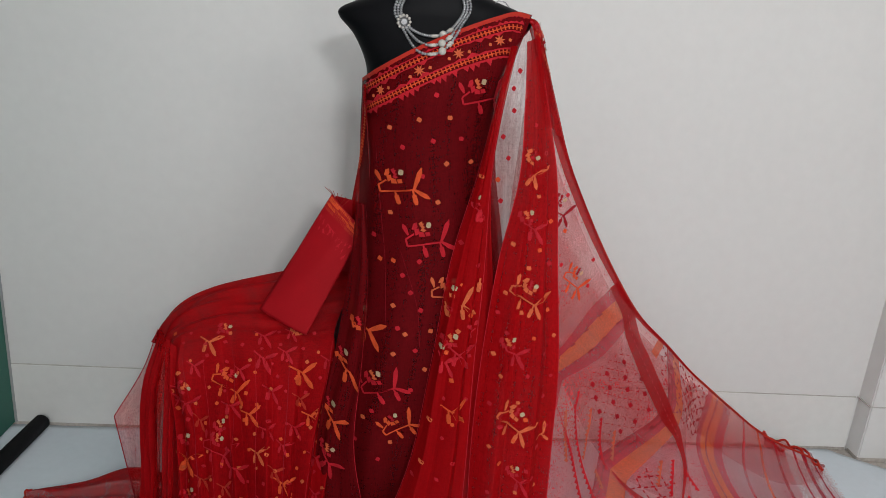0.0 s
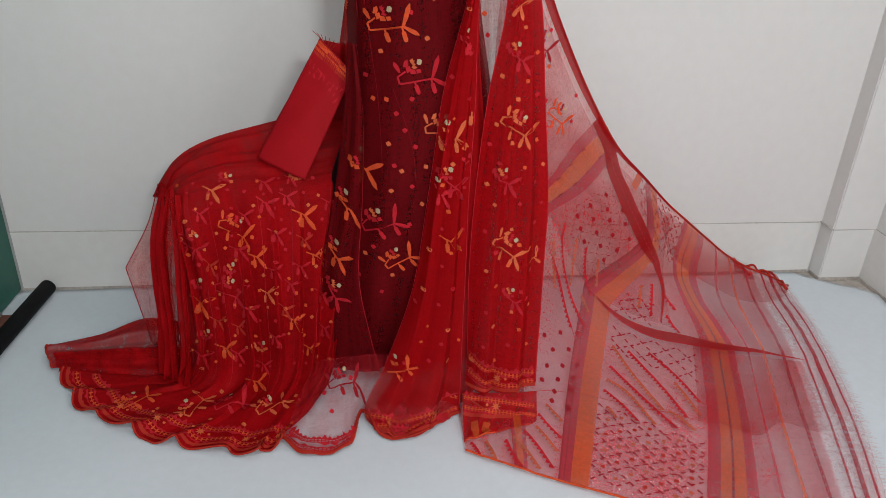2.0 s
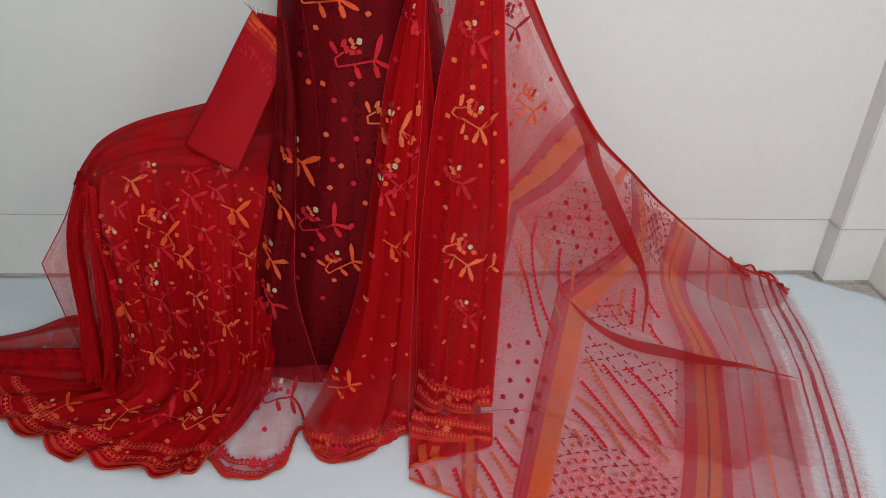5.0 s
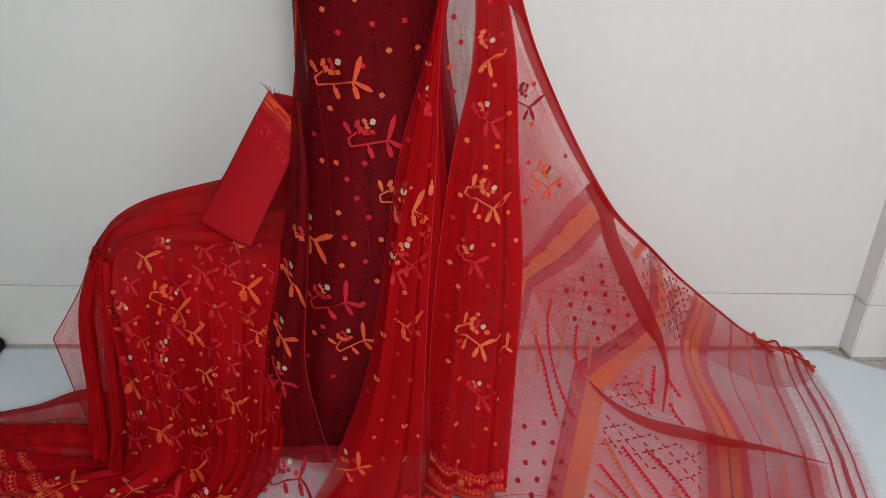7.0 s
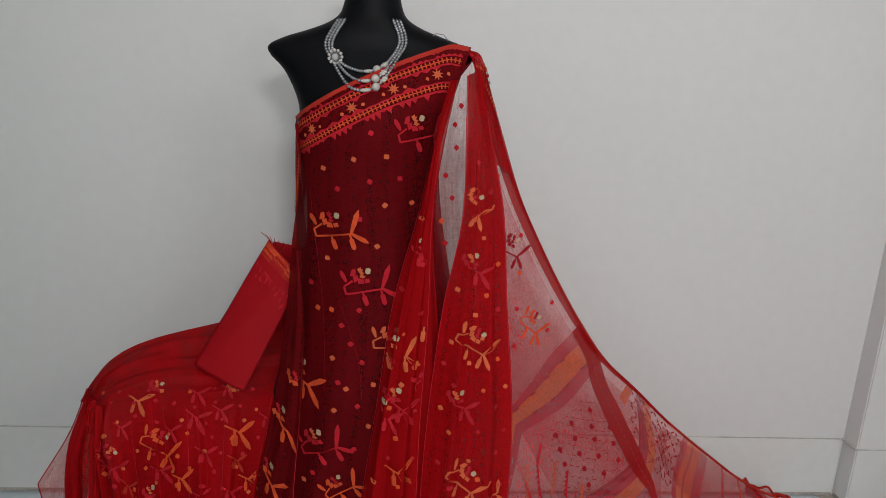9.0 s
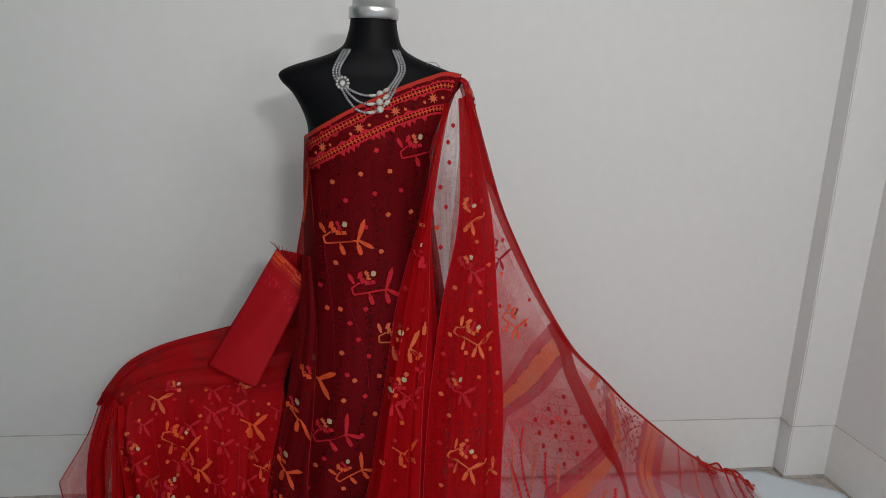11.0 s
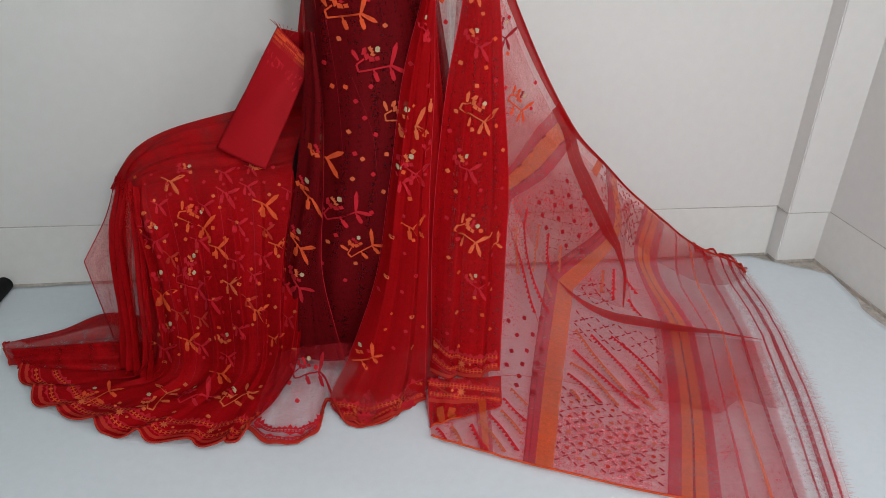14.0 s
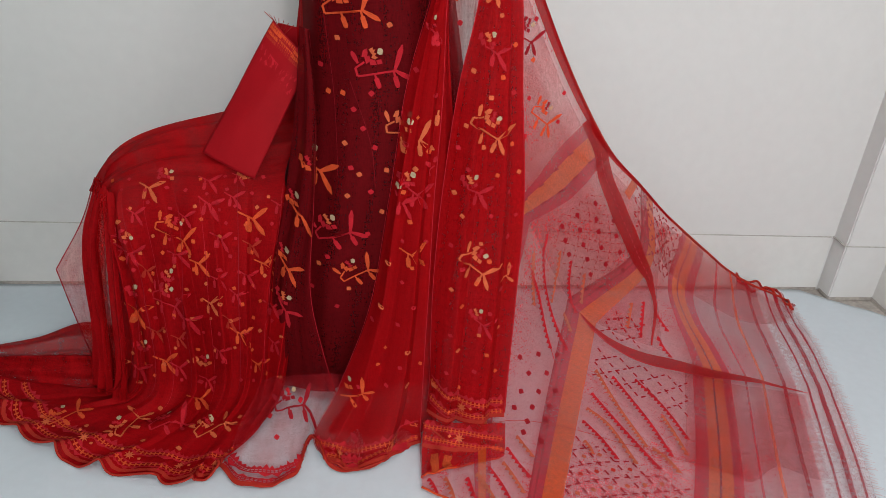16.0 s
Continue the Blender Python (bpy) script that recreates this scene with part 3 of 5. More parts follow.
g2 = Drape(g2_rows, 90, 160, push=lambda u, v: (0.002 + 0.011 * v) * pleat(u * 2.4, 0.8) * np.clip(1.25 - 0.4 * u, 0, 1) + 0.0035 * np.sin(u * 12 + v * 6) * v + 0.0015 * np.sin(v * 33 - u * 6) * v)
g2_ob = g2.part("pleat_fall", PLEAT, saree)
g2b = Drape([[(x + 0.004, y + 0.025, z) for x, y, z in r] for r in g2_rows], 60, 100, push=lambda u, v: (0.002 + 0.009 * v) * pleat(u * 2.3 + 0.4))
g2b.part("inner_pleat", PLEAT, saree)
g2c = Drape([[(x * 0.9 + 0.035, y + 0.045, z) for x, y, z in r] for r in g2_rows[1:]], 60, 100, push=lambda u, v: (0.002 + 0.009 * v) * pleat(u * 1.7 + 0.1))
g2c.part("inner_pleat", VEIL, saree)

# thin layer seen between body and pleats under the shoulder
side_veil = Drape([[(0.255, 1.74, 1.36), (0.285, 1.75, 1.37), (0.315, 1.77, 1.39)],
                   [(0.222, 1.72, 1.15), (0.285, 1.73, 1.15), (0.345, 1.75, 1.15)],
                   [(0.228, 1.70, 0.90), (0.30, 1.71, 0.90), (0.37, 1.73, 0.90)],
                   [(0.225, 1.66, 0.50), (0.30, 1.67, 0.50), (0.39, 1.69, 0.50)]], 30, 60, push=lambda u, v: 0.004 * np.sin(u * 14))
side_ob = side_veil.part("side_veil", SHEER, saree)

# hem of the right pleats folded under on the floor
under = Drape([[(0.20, 1.50, 0.075), (0.28, 1.47, 0.09), (0.392, 1.455, 0.10)],
               [(0.196, 1.46, 0.045), (0.28, 1.435, 0.05), (0.393, 1.44, 0.045)],
               [(0.193, 1.41, 0.016), (0.26, 1.41, 0.02), (0.392, 1.437, 0.018)],
               [(0.19, 1.375, 0.012), (0.25, 1.395, 0.014), (0.39, 1.435, 0.014)]], 60, 50, push=lambda u, v: 0.004 * np.sin(u * 18 + v * 5))
under_ob = under.part("turned_hem", BORDER, saree, "hem corner turned under on the sheet")
hem(under, "edge_cord", [(0, 1), (0.5, 1), (1, 1)], 0.0025, ORANGE, under_ob)
hem(under, "edge_cord", [(0, 0.05), (0.4, 0.3), (1, 0.55)], 0.0022, EDGE, under_ob)

# skirt thrown over a low seat, pleated in front and spread on the floor
KN = 8.0


def skirt_push(u, v):
    hang = np.clip((v - 0.14) / 0.30, 0, 1) ** 1.3 * np.clip((0.86 - v) / 0.12, 0.15, 1)
    top = np.clip((0.24 - v) / 0.2, 0, 1)
    return hang * (0.014 + 0.006 * np.sin(u * 13 + 1)) * pleat(u * KN + 0.3 * np.sin(v * 3.2 + u * 4) + 0.45 * np.sin(u * 7), 0.84) + hang * (0.0035 * np.sin(u * 41 + v * 7) + 0.0025 * np.sin(v * 19 + u * 23)) + top ** 0.7 * (0.0075 * np.sin(v * 62 + u * 7) + 0.0055 * np.sin(v * 105 - u * 6) + 0.002 * np.sin(v * 190 + u * 9)) + 0.005 * np.clip((v - 0.8) / 0.1, 0, 1) * np.sin(u * 30 + v * 9)


def skirt_shift(u, v):
    floor_part = np.clip((v - 0.82) / 0.18, 0, 1)
    ruffle = np.sin(u * 2 * np.pi * 3.1 + 0.8) * 0.45 + np.sin(u * 2 * np.pi * 7.3) * 0.40 + np.sin(u * 2 * np.pi * 12.7 + 1) * 0.22
    return (0.014 * np.sin(u * 2 * np.pi * 7.3 + 2.2) * floor_part ** 2, 0.014 * ruffle * floor_part ** 2, 0.013 * (1 + np.sin(u * 2 * np.pi * 7.3 + 1.5)) * floor_part ** 2 + 0.003 * np.sin(u * 60) * floor_part)


seat_rows = [[(-0.63, 1.87, 0.50), (-0.57, 1.89, 0.60), (-0.47, 1.90, 0.665), (-0.296, 1.92, 0.705), (-0.09, 1.92, 0.745)],
               [(-0.575, 1.775, 0.53), (-0.53, 1.78, 0.580), (-0.42, 1.79, 0.612), (-0.27, 1.795, 0.615), (-0.02, 1.82, 0.64)],
               [(-0.534, 1.700, 0.46), (-0.52, 1.70, 0.51), (-0.40, 1.70, 0.53), (-0.26, 1.705, 0.54), (-0.05, 1.74, 0.56)]]
fall_rows = [[(-0.545, 1.688, 0.30), (-0.485, 1.668, 0.33), (-0.39, 1.66, 0.34), (-0.26, 1.655, 0.35), (-0.11, 1.68, 0.37)],
               [(-0.575, 1.668, 0.07), (-0.49, 1.652, 0.06), (-0.39, 1.645, 0.06), (-0.27, 1.635, 0.07), (-0.15, 1.62, 0.09)],
               [(-0.74, 1.715, 0.022), (-0.61, 1.60, 0.02), (-0.46, 1.54, 0.02), (-0.32, 1.51, 0.022), (-0.20, 1.53, 0.03)],
               [(-0.93, 1.735, 0.010), (-0.80, 1.565, 0.006), (-0.60, 1.440, 0.006), (-0.375, 1.368, 0.006), (-0.27, 1.41, 0.006)]]
skirt = Drape(seat_rows + fall_rows, 260, 200, push=skirt_push, shift=skirt_shift, floor=0.0045)
skirt_ob = skirt.part("skirt_spread", LAYERED, saree, "pleated skirt layers heaped over a low seat")

# gauze hanging at the far side of the seat, and the tail bunched on the sheet
gauze = Drape([[(-0.615, 1.86, 0.545), (-0.59, 1.82, 0.56), (-0.565, 1.76, 0.555), (-0.535, 1.71, 0.56)],
               [(-0.640, 1.80, 0.455), (-0.61, 1.775, 0.44), (-0.58, 1.73, 0.43), (-0.555, 1.695, 0.44)],
               [(-0.702, 1.75, 0.345), (-0.63, 1.75, 0.34), (-0.595, 1.72, 0.33), (-0.565, 1.69, 0.33)],
               [(-0.682, 1.76, 0.19), (-0.635, 1.74, 0.18), (-0.60, 1.715, 0.18), (-0.575, 1.68, 0.18)],
               [(-0.675, 1.79, 0.055), (-0.64, 1.73, 0.045), (-0.61, 1.70, 0.045), (-0.585, 1.665, 0.045)]], 120, 80,
              push=lambda u, v: 0.014 * np.clip((u - 0.28) * 4, 0, 1) * pleat(u * 6.5 + 0.3 * v), crease=2)
gauze_ob = gauze.part("gauze_fall", GAUZE, saree, "thin gauze edge hanging from the seat")
hem(gauze, "edge_cord", [(0, 0), (0, 0.5), (0, 1)], 0.0013, WINE, gauze_ob)
bundle = Drape([[(-0.605, 1.835, 0.555), (-0.585, 1.80, 0.565), (-0.568, 1.76, 0.570), (-0.555, 1.735, 0.565)],
                [(-0.622, 1.76, 0.44), (-0.604, 1.735, 0.44), (-0.587, 1.71, 0.44), (-0.572, 1.70, 0.44)],
                [(-0.630, 1.735, 0.30), (-0.610, 1.71, 0.30), (-0.592, 1.69, 0.30), (-0.574, 1.68, 0.30)],
                [(-0.636, 1.73, 0.15), (-0.616, 1.70, 0.15), (-0.597, 1.68, 0.15), (-0.578, 1.67, 0.15)],
                [(-0.665, 1.735, 0.04), (-0.635, 1.69, 0.035), (-0.610, 1.665, 0.035), (-0.585, 1.65, 0.035)]], 120, 80,
               push=lambda u, v: 0.010 * pleat(u * 3.3 + 0.25 * np.sin(v * 4), 0.75) * np.clip(v * 4 + 0.15, 0, 1) + 0.002 * np.sin(u * 31 + v * 9))
bundle.part("hanging_fold", LAYERED, saree, "dense folds gathered at the corner of the seat")
gather = Drape([[(-0.560, 1.745, 0.572), (-0.545, 1.730, 0.575), (-0.525, 1.712, 0.565)],
                [(-0.554, 1.700, 0.44), (-0.540, 1.688, 0.44), (-0.522, 1.680, 0.44)],
                [(-0.562, 1.682, 0.28), (-0.546, 1.668, 0.28), (-0.530, 1.664, 0.28)],
                [(-0.570, 1.670, 0.12), (-0.552, 1.656, 0.12), (-0.535, 1.652, 0.12)],
                [(-0.585, 1.655, 0.03), (-0.565, 1.640, 0.03), (-0.540, 1.635, 0.03)]], 60, 80,
               push=lambda u, v: 0.006 * pleat(u * 2.2 + 0.3 * v, 0.7) + 0.002 * np.sin(u * 17 + v * 11))
gather.part("hanging_fold", LAYERED, saree)

tail = Drape([[(-0.60, 1.90, 0.03), (-0.72, 1.90, 0.045), (-0.85, 1.89, 0.03), (-0.95, 1.885, 0.012)],
              [(-0.60, 1.85, 0.10), (-0.72, 1.87, 0.105), (-0.85, 1.865, 0.06), (-1.00, 1.862, 0.035)],
              [(-0.60, 1.79, 0.085), (-0.72, 1.815, 0.075), (-0.86, 1.82, 0.045), (-1.005, 1.845, 0.022)],
              [(-0.59, 1.745, 0.06), (-0.72, 1.77, 0.055), (-0.86, 1.785, 0.038), (-0.985, 1.81, 0.030)],
              [(-0.58, 1.715, 0.03), (-0.72, 1.735, 0.025), (-0.86, 1.755, 0.018), (-0.965, 1.775, 0.010)]], 90, 90,
             push=lambda u, v: 0.007 * np.sin(v * 30 + u * 4) * (0.4 + 0.6 * (1 - u)), floor=0.006)
tail_ob = tail.part("tail_fold", PLEAT, saree, "bunched tail of cloth lying on the sheet")
hem(tail, "edge_cord", [(1, 0.2), (1, 0.6), (1, 1)], 0.003, EDGE, tail_ob)
tail2 = Drape([[(-0.58, 1.78, 0.02), (-0.75, 1.80, 0.02), (-0.97, 1.82, 0.012)],
               [(-0.58, 1.745, 0.085), (-0.75, 1.765, 0.075), (-0.965, 1.80, 0.045)],
               [(-0.57, 1.70, 0.02), (-0.75, 1.715, 0.014), (-0.94, 1.755, 0.01)]], 60, 50, push=lambda u, v: 0.005 * np.sin(v * 26), floor=0.006)
tail2.part("tail_fold", BORDER, saree)

# single sheer hem lying in front of the stand
apron_edge = ((-0.283, 1.425), (-0.218, 1.360), (-0.142, 1.362), (-0.100, 1.397), (-0.074, 1.500), (-0.028, 1.424), (0.040, 1.398), (0.120, 1.443), (0.193, 1.508))
apron_top = ((-0.205, 1.625, 0.10), (-0.165, 1.615, 0.12), (-0.125, 1.605, 0.13), (-0.085, 1.60, 0.135), (-0.045, 1.60, 0.14), (0.0, 1.595, 0.14), (0.055, 1.585, 0.13), (0.12, 1.56, 0.11), (0.195, 1.535, 0.06))
apron = Drape([apron_top,
               [((x + e[0]) / 2, (y + e[1]) / 2 - 0.012, 0.048) for (x, y, z), e in zip(apron_top, apron_edge)],
               [(0.2 * x + 0.8 * e[0], 0.2 * y + 0.8 * e[1] - 0.004, 0.016) for (x, y, z), e in zip(apron_top, apron_edge)],
               [(x, y, 0.007 + (0.024 if abs(x + 0.074) < 0.02 else 0)) for x, y in apron_edge]],
              180, 80, push=lambda u, v: 0.004 * np.sin(u * 25 + v * 6) * v + 0.0015 * np.sin(u * 61 - v * 14), shift=lambda u, v: (0 * u, 0.002 * np.sin(u * 44) * v ** 2, 0.003 * (1 + np.sin(u * 44 + 1)) * v ** 2), floor=0.005)
apron_ob = apron.part("front_hem", SHEER, saree, "sheer hem lying flat in front of the stand")
hem(apron, "edge_cord", [(0, 1), (0.3, 1), (0.6, 1), (1, 1)], 0.0026, EDGE, apron_ob)
hem(skirt, "edge_cord", [(0, 1), (0.3, 1), (0.6, 1), (1, 1)], 0.003, EDGE, skirt_ob, n=260)

# long end of the saree, from the shoulder to the sheet, with woven bands
HANGING = [
    [(0.318, 1.82, 1.385), (0.29, 1.80, 0.95), (0.27, 1.73, 0.45), (0.20, 1.60, 0.05), (0.190, 1.343, 0.010)],
    [(0.441, 1.88, 1.050), (0.40, 1.83, 0.80), (0.35, 1.74, 0.42), (0.29, 1.60, 0.05), (0.255, 1.300, 0.010)],
    [(0.690, 1.994, 0.635), (0.568, 1.90, 0.556), (0.442, 1.79, 0.508), (0.365, 1.63, 0.11), (0.318, 1.265, 0.010)],
    [(0.885, 2.07, 0.440), (0.868, 1.985, 0.262), (0.665, 1.855, 0.158), (0.578, 1.63, 0.022), (0.430, 1.205, 0.010)]]
LYING = [
    [(1.045, 2.10, 0.290), (0.992, 2.00, 0.155), (1.030, 1.78, 0.028), (0.895, 1.388, 0.010), (0.745, 1.055, 0.010)],
    [(1.245, 2.15, 0.130), (1.22, 1.98, 0.050), (1.19, 1.73, 0.018), (1.070, 1.380, 0.010), (0.950, 1.000, 0.010)],
    [(1.465, 2.14, 0.022), (1.45, 1.95, 0.014), (1.385, 1.674, 0.012), (1.280, 1.350, 0.010), (1.130, 0.980, 0.010)]]


def pallu_push(u, v):
    hang = np.clip((0.55 - v) / 0.3, 0, 1) * np.clip(u * 5, 0, 1)
    return hang * (0.004 * np.sin(v * 14 + u * 9) + 0.004 * np.sin(u * 20 - v * 9)) + 0.002 * (1 + np.sin(u * 13 + v * 11)) * np.clip((v - 0.5) * 4, 0, 1) + 0.0012 * np.sin(u * 47 + v * 23) * np.sin(v * 31 - u * 12)


pallu = Drape([list(c) for c in zip(*(HANGING + LYING))], 260, 181, push=pallu_push, floor=0.006, crease=2)
pallu_ob = pallu.part("pallu", PALLU, saree, "sheer striped end of the saree spread over the sheet")
hem(pallu, "edge_cord", [(0, 0), (0.5, 0), (1, 0)], 0.004, EDGE, pallu_ob)
hem(pallu, "edge_cord", [(0, 1), (0.5, 1), (1, 1)], 0.0028, ORANGE, pallu_ob)

# crumpled corner of the long end against the wall
crumple = Drape([[(1.300, 2.235, 0.075), (1.345, 2.225, 0.062), (1.40, 2.205, 0.050), (1.455, 2.17, 0.032), (1.475, 2.12, 0.018)],
                 [(1.300, 2.205, 0.085), (1.345, 2.190, 0.058), (1.40, 2.175, 0.056), (1.450, 2.145, 0.040), (1.468, 2.10, 0.026)],
                 [(1.300, 2.175, 0.055), (1.340, 2.160, 0.036), (1.385, 2.145, 0.034), (1.430, 2.12, 0.022), (1.455, 2.085, 0.014)]], 60, 30,
                push=lambda u, v: 0.006 * np.sin(u * 19 + v * 6) + 0.004 * np.sin(u * 37 - v * 9), floor=0.006)
crumple_ob = crumple.part("corner_fold", GAUZE, saree, "crumpled corner of the striped end")
hem(crumple, "edge_cord", [(0, 0.3), (0.25, 0.75), (0.5, 0.45), (0.75, 0.8), (1, 0.6)], 0.0045, EDGE, crumple_ob)
hem(crumple, "edge_cord", [(0.05, 0.05), (0.4, 0.1), (0.7, 0.3), (1, 0.9)], 0.004, EDGE, crumple_ob)

# shoulder border wrapped over the top of the pleats, seen from the side
shoulder = Drape([[(0.262, 1.76, 1.400), (0.280, 1.785, 1.400), (0.29, 1.82, 1.395), (0.28, 1.87, 1.385)],
                  [(0.290, 1.745, 1.382), (0.306, 1.775, 1.382), (0.318, 1.82, 1.385), (0.305, 1.875, 1.37)],
                  [(0.300, 1.725, 1.335), (0.322, 1.765, 1.33), (0.340, 1.82, 1.32), (0.335, 1.88, 1.29)],
                  [(0.312, 1.72, 1.26), (0.345, 1.77, 1.24), (0.372, 1.84, 1.22), (0.38, 1.89, 1.19)],
                  [(0.335, 1.72, 1.17), (0.378, 1.79, 1.14), (0.412, 1.86, 1.11), (0.425, 1.89, 1.08)]], 50, 60,
                 push=lambda u, v: 0.004 * np.sin(u * 20 + v * 2))
shoulder_ob = shoulder.part("shoulder_wrap", BORDER, saree)

FRONT_FLOWERS = [
    (0.017, 1.008, 1, 0, 0, 1),
    (0.086, 0.89, 1, 2, 0, 1),
    (0.146, 0.765, 1, 1, -10, 0.9),
    (-0.043, 0.654, 0, 0, 0, 1.1),
    (-0.008, 0.521, 1, 2, 12, 1),
    (0.038, 0.424, 1, 0, 20, 0.85),
    (0.19, 1.223, 1, 2, 0, 0.95),
]
FRONT_DOTS = [
    (-0.017, 1.141, 1),
    (0.048, 1.165, 1),
    (0.116, 1.173, 1),
    (0.014, 1.099, 2),
    (0.082, 1.118, 2),
    (0.145, 1.125, 2),
    (0.115, 1.067, 1),
    (0.172, 1.07, 1),
    (0.101, 0.977, 1),
    (0.062, 1.036, 2),
    (-0.007, 0.942, 1),
    (-0.044, 0.882, 2),
    (0.083, 1.222, 2),
    (-0.027, 0.829, 0),
    (0.005, 0.831, 0),
    (0.065, 0.836, 2),
    (0.028, 0.8, 2),
    (0.048, 0.761, 2),
    (0.009, 0.725, 1),
    (0.074, 0.721, 2),
    (0.1, 0.672, 1),
    (0.022, 0.673, 2),
    (0.04, 0.66, 1),
    (0.066, 0.621, 2),
    (0.014, 0.609, 1),
    (0.091, 0.575, 1),
    (0.06, 0.519, 2),
    (-0.032, 0.454, 2),
    (-0.053, 0.431, 1),
    (-0.071, 0.366, 2),
    (0.016, 0.373, 1),
    (-0.013, 0.323, 2),
]
G1_FLOWERS = [
    (0.146, 0.765, 1, 1, -10, 0.98),
    (0.03, 0.15, 1, 0, 15, 0.8),
    (0.17, 0.643, 0, 2, 0, 1),
    (0.162, 0.506, 0, 0, 10, 1),
    (0.218, 0.814, 0, 1, 0, 1),
    (0.229, 0.692, 1, 2, 0, 0.8),
    (0.243, 0.941, 0, 2, 10, 1),
    (0.202, 0.972, 0, 2, 0, 0.8),
    (0.215, 0.554, 0, 1, 60, 0.8),
    (0.138, 0.621, 0, 2, 0, 0.9),
]
G2_FLOWERS = [
    (0.302, 1.077, 1, 1, -50, 0.85),
    (0.325, 0.939, 0, 2, 0, 0.9),
    (0.319, 0.783, 1, 1, -40, 0.95),
    (0.302, 0.648, 0, 2, 0, 0.9),
    (0.306, 0.483, 1, 1, -45, 0.95),
    (0.379, 0.459, 0, 1, 60, 0.7),
    (0.33, 0.346, 0, 2, 0, 0.8),
]
SKIRT_FLOWERS = [
    (-0.444, 0.629, 0, 1, 0, 1.0),
    (-0.388, 0.500, 1, 0, -34, 0.95),
    (-0.504, 0.462, 1, 2, -42, 0.85),
    (-0.209, 0.548, 0, 0, 8, 1.15),
    (-0.335, 0.421, 0, 0, 8, 0.95),
    (-0.182, 0.421, 0, 0, 8, 0.9),
    (-0.312, 0.655, 0, 2, 5, 0.9),
    (-0.306, 0.583, 0, 2, -5, 1.0),
    (-0.144, 0.585, 0, 2, 0, 0.8),
    (-0.135, 0.400, 1, 0, -40, 0.85),
    (-0.492, 0.283, 0, 0, -8, 1.05),
    (-0.414, 0.314, 1, 2, -32, 0.95),
    (-0.312, 0.307, 0, 1, 0, 0.85),
    (-0.368, 0.258, 0, 2, -5, 0.9),
]
LOW_FLOWERS = [
    (-0.248, 0.220, 0, 0, 0, 0.95),
    (-0.223, 0.385, 0, 2, 0, 0.8),
    (-0.440, 0.137, 0, 0, 5, 1.0),
    (-0.505, 0.113, 0, 2, -10, 0.95),
    (-0.408, 0.118, 0, 2, 0, 0.85),
    (-0.207, 0.126, 0, 0, 0, 0.8),
    (-0.282, 0.488, 0, 2, 0, 0.85),
    (-0.119, 0.521, 0, 2, 10, 0.8),
    (-0.244, 0.670, 0, 2, 0, 0.7),
    (-0.360, 0.020, 0, 0, 15, 1.0),
    (-0.250, 0.330, 0, 2, -10, 0.7),
]
FAINT_SPRIGS = [(-0.46, 0.400), (-0.362, 0.548), (-0.252, 0.605), (-0.398, 0.205), (-0.300, 0.165), (-0.168, 0.300), (-0.212, 0.470), (-0.292, 0.375), (-0.165, 0.190), (-0.455, 0.225), (-0.475, 0.555), (-0.38, 0.44), (-0.27, 0.255), (-0.34, 0.075)]
# small blossoms with a pale knot between the sprigs
SKIRT_BLOSSOMS = [(-0.420, 0.672, 2), (-0.501, 0.335, 2), (-0.408, 0.375, 2), (-0.495, 0.175, 2), (-0.118, 0.500, 2), (-0.235, 0.672, 1), (-0.350, 0.130, 1)]

# ---- embroidery ----
THREADS = [ORANGE, AMBER, CRIMSON, WINE, CREAM, EDGE, RUST]


def bar(x0, y0, x1, y1, w):
    dx, dy = x1 - x0, y1 - y0
    l = math.hypot(dx, dy)
    nx_, ny_ = -dy / l * w / 2, dx / l * w / 2
    steps = [k / 5 for k in range(6)]
    return [(x0 + dx * f - nx_, y0 + dy * f - ny_) for f in steps] + [(x0 + dx * f + nx_, y0 + dy * f + ny_) for f in reversed(steps)]


def leaf(x0, y0, x1, y1, w):
    dx, dy = x1 - x0, y1 - y0
    l = math.hypot(dx, dy)
    px, py = -dy / l, dx / l
    return [(x0 + dx * f + px * w * k, y0 + dy * f + py * w * k) for f, k in ((0, .22), (0, -.22), (.45, -.5), (.8, -.46), (1, -.12), (1, .08), (.75, .5), (.4, .42))]


def pod(x0, y0, x1, y1, w):
    """A seed pod on a thin neck."""
    dx, dy = x1 - x0, y1 - y0
    l = math.hypot(dx, dy)
    px, py = -dy / l, dx / l
    return [(x0 + dx * f + px * w * k, y0 + dy * f + py * w * k) for f, k in ((0, .2), (0, -.2), (.3, -.22), (.36, -.5), (.85, -.5), (1, -.3), (1, .3), (.85, .5), (.36, .5), (.3, .22))]


def disc(x, y, r):
    return [(x + r * k * math.cos(2 * math.pi * i / 9), y + r * k * math.sin(2 * math.pi * i / 9)) for i, k in enumerate((1, .85, 1.05, .9, 1, .85, 1.05, .9, .95))]


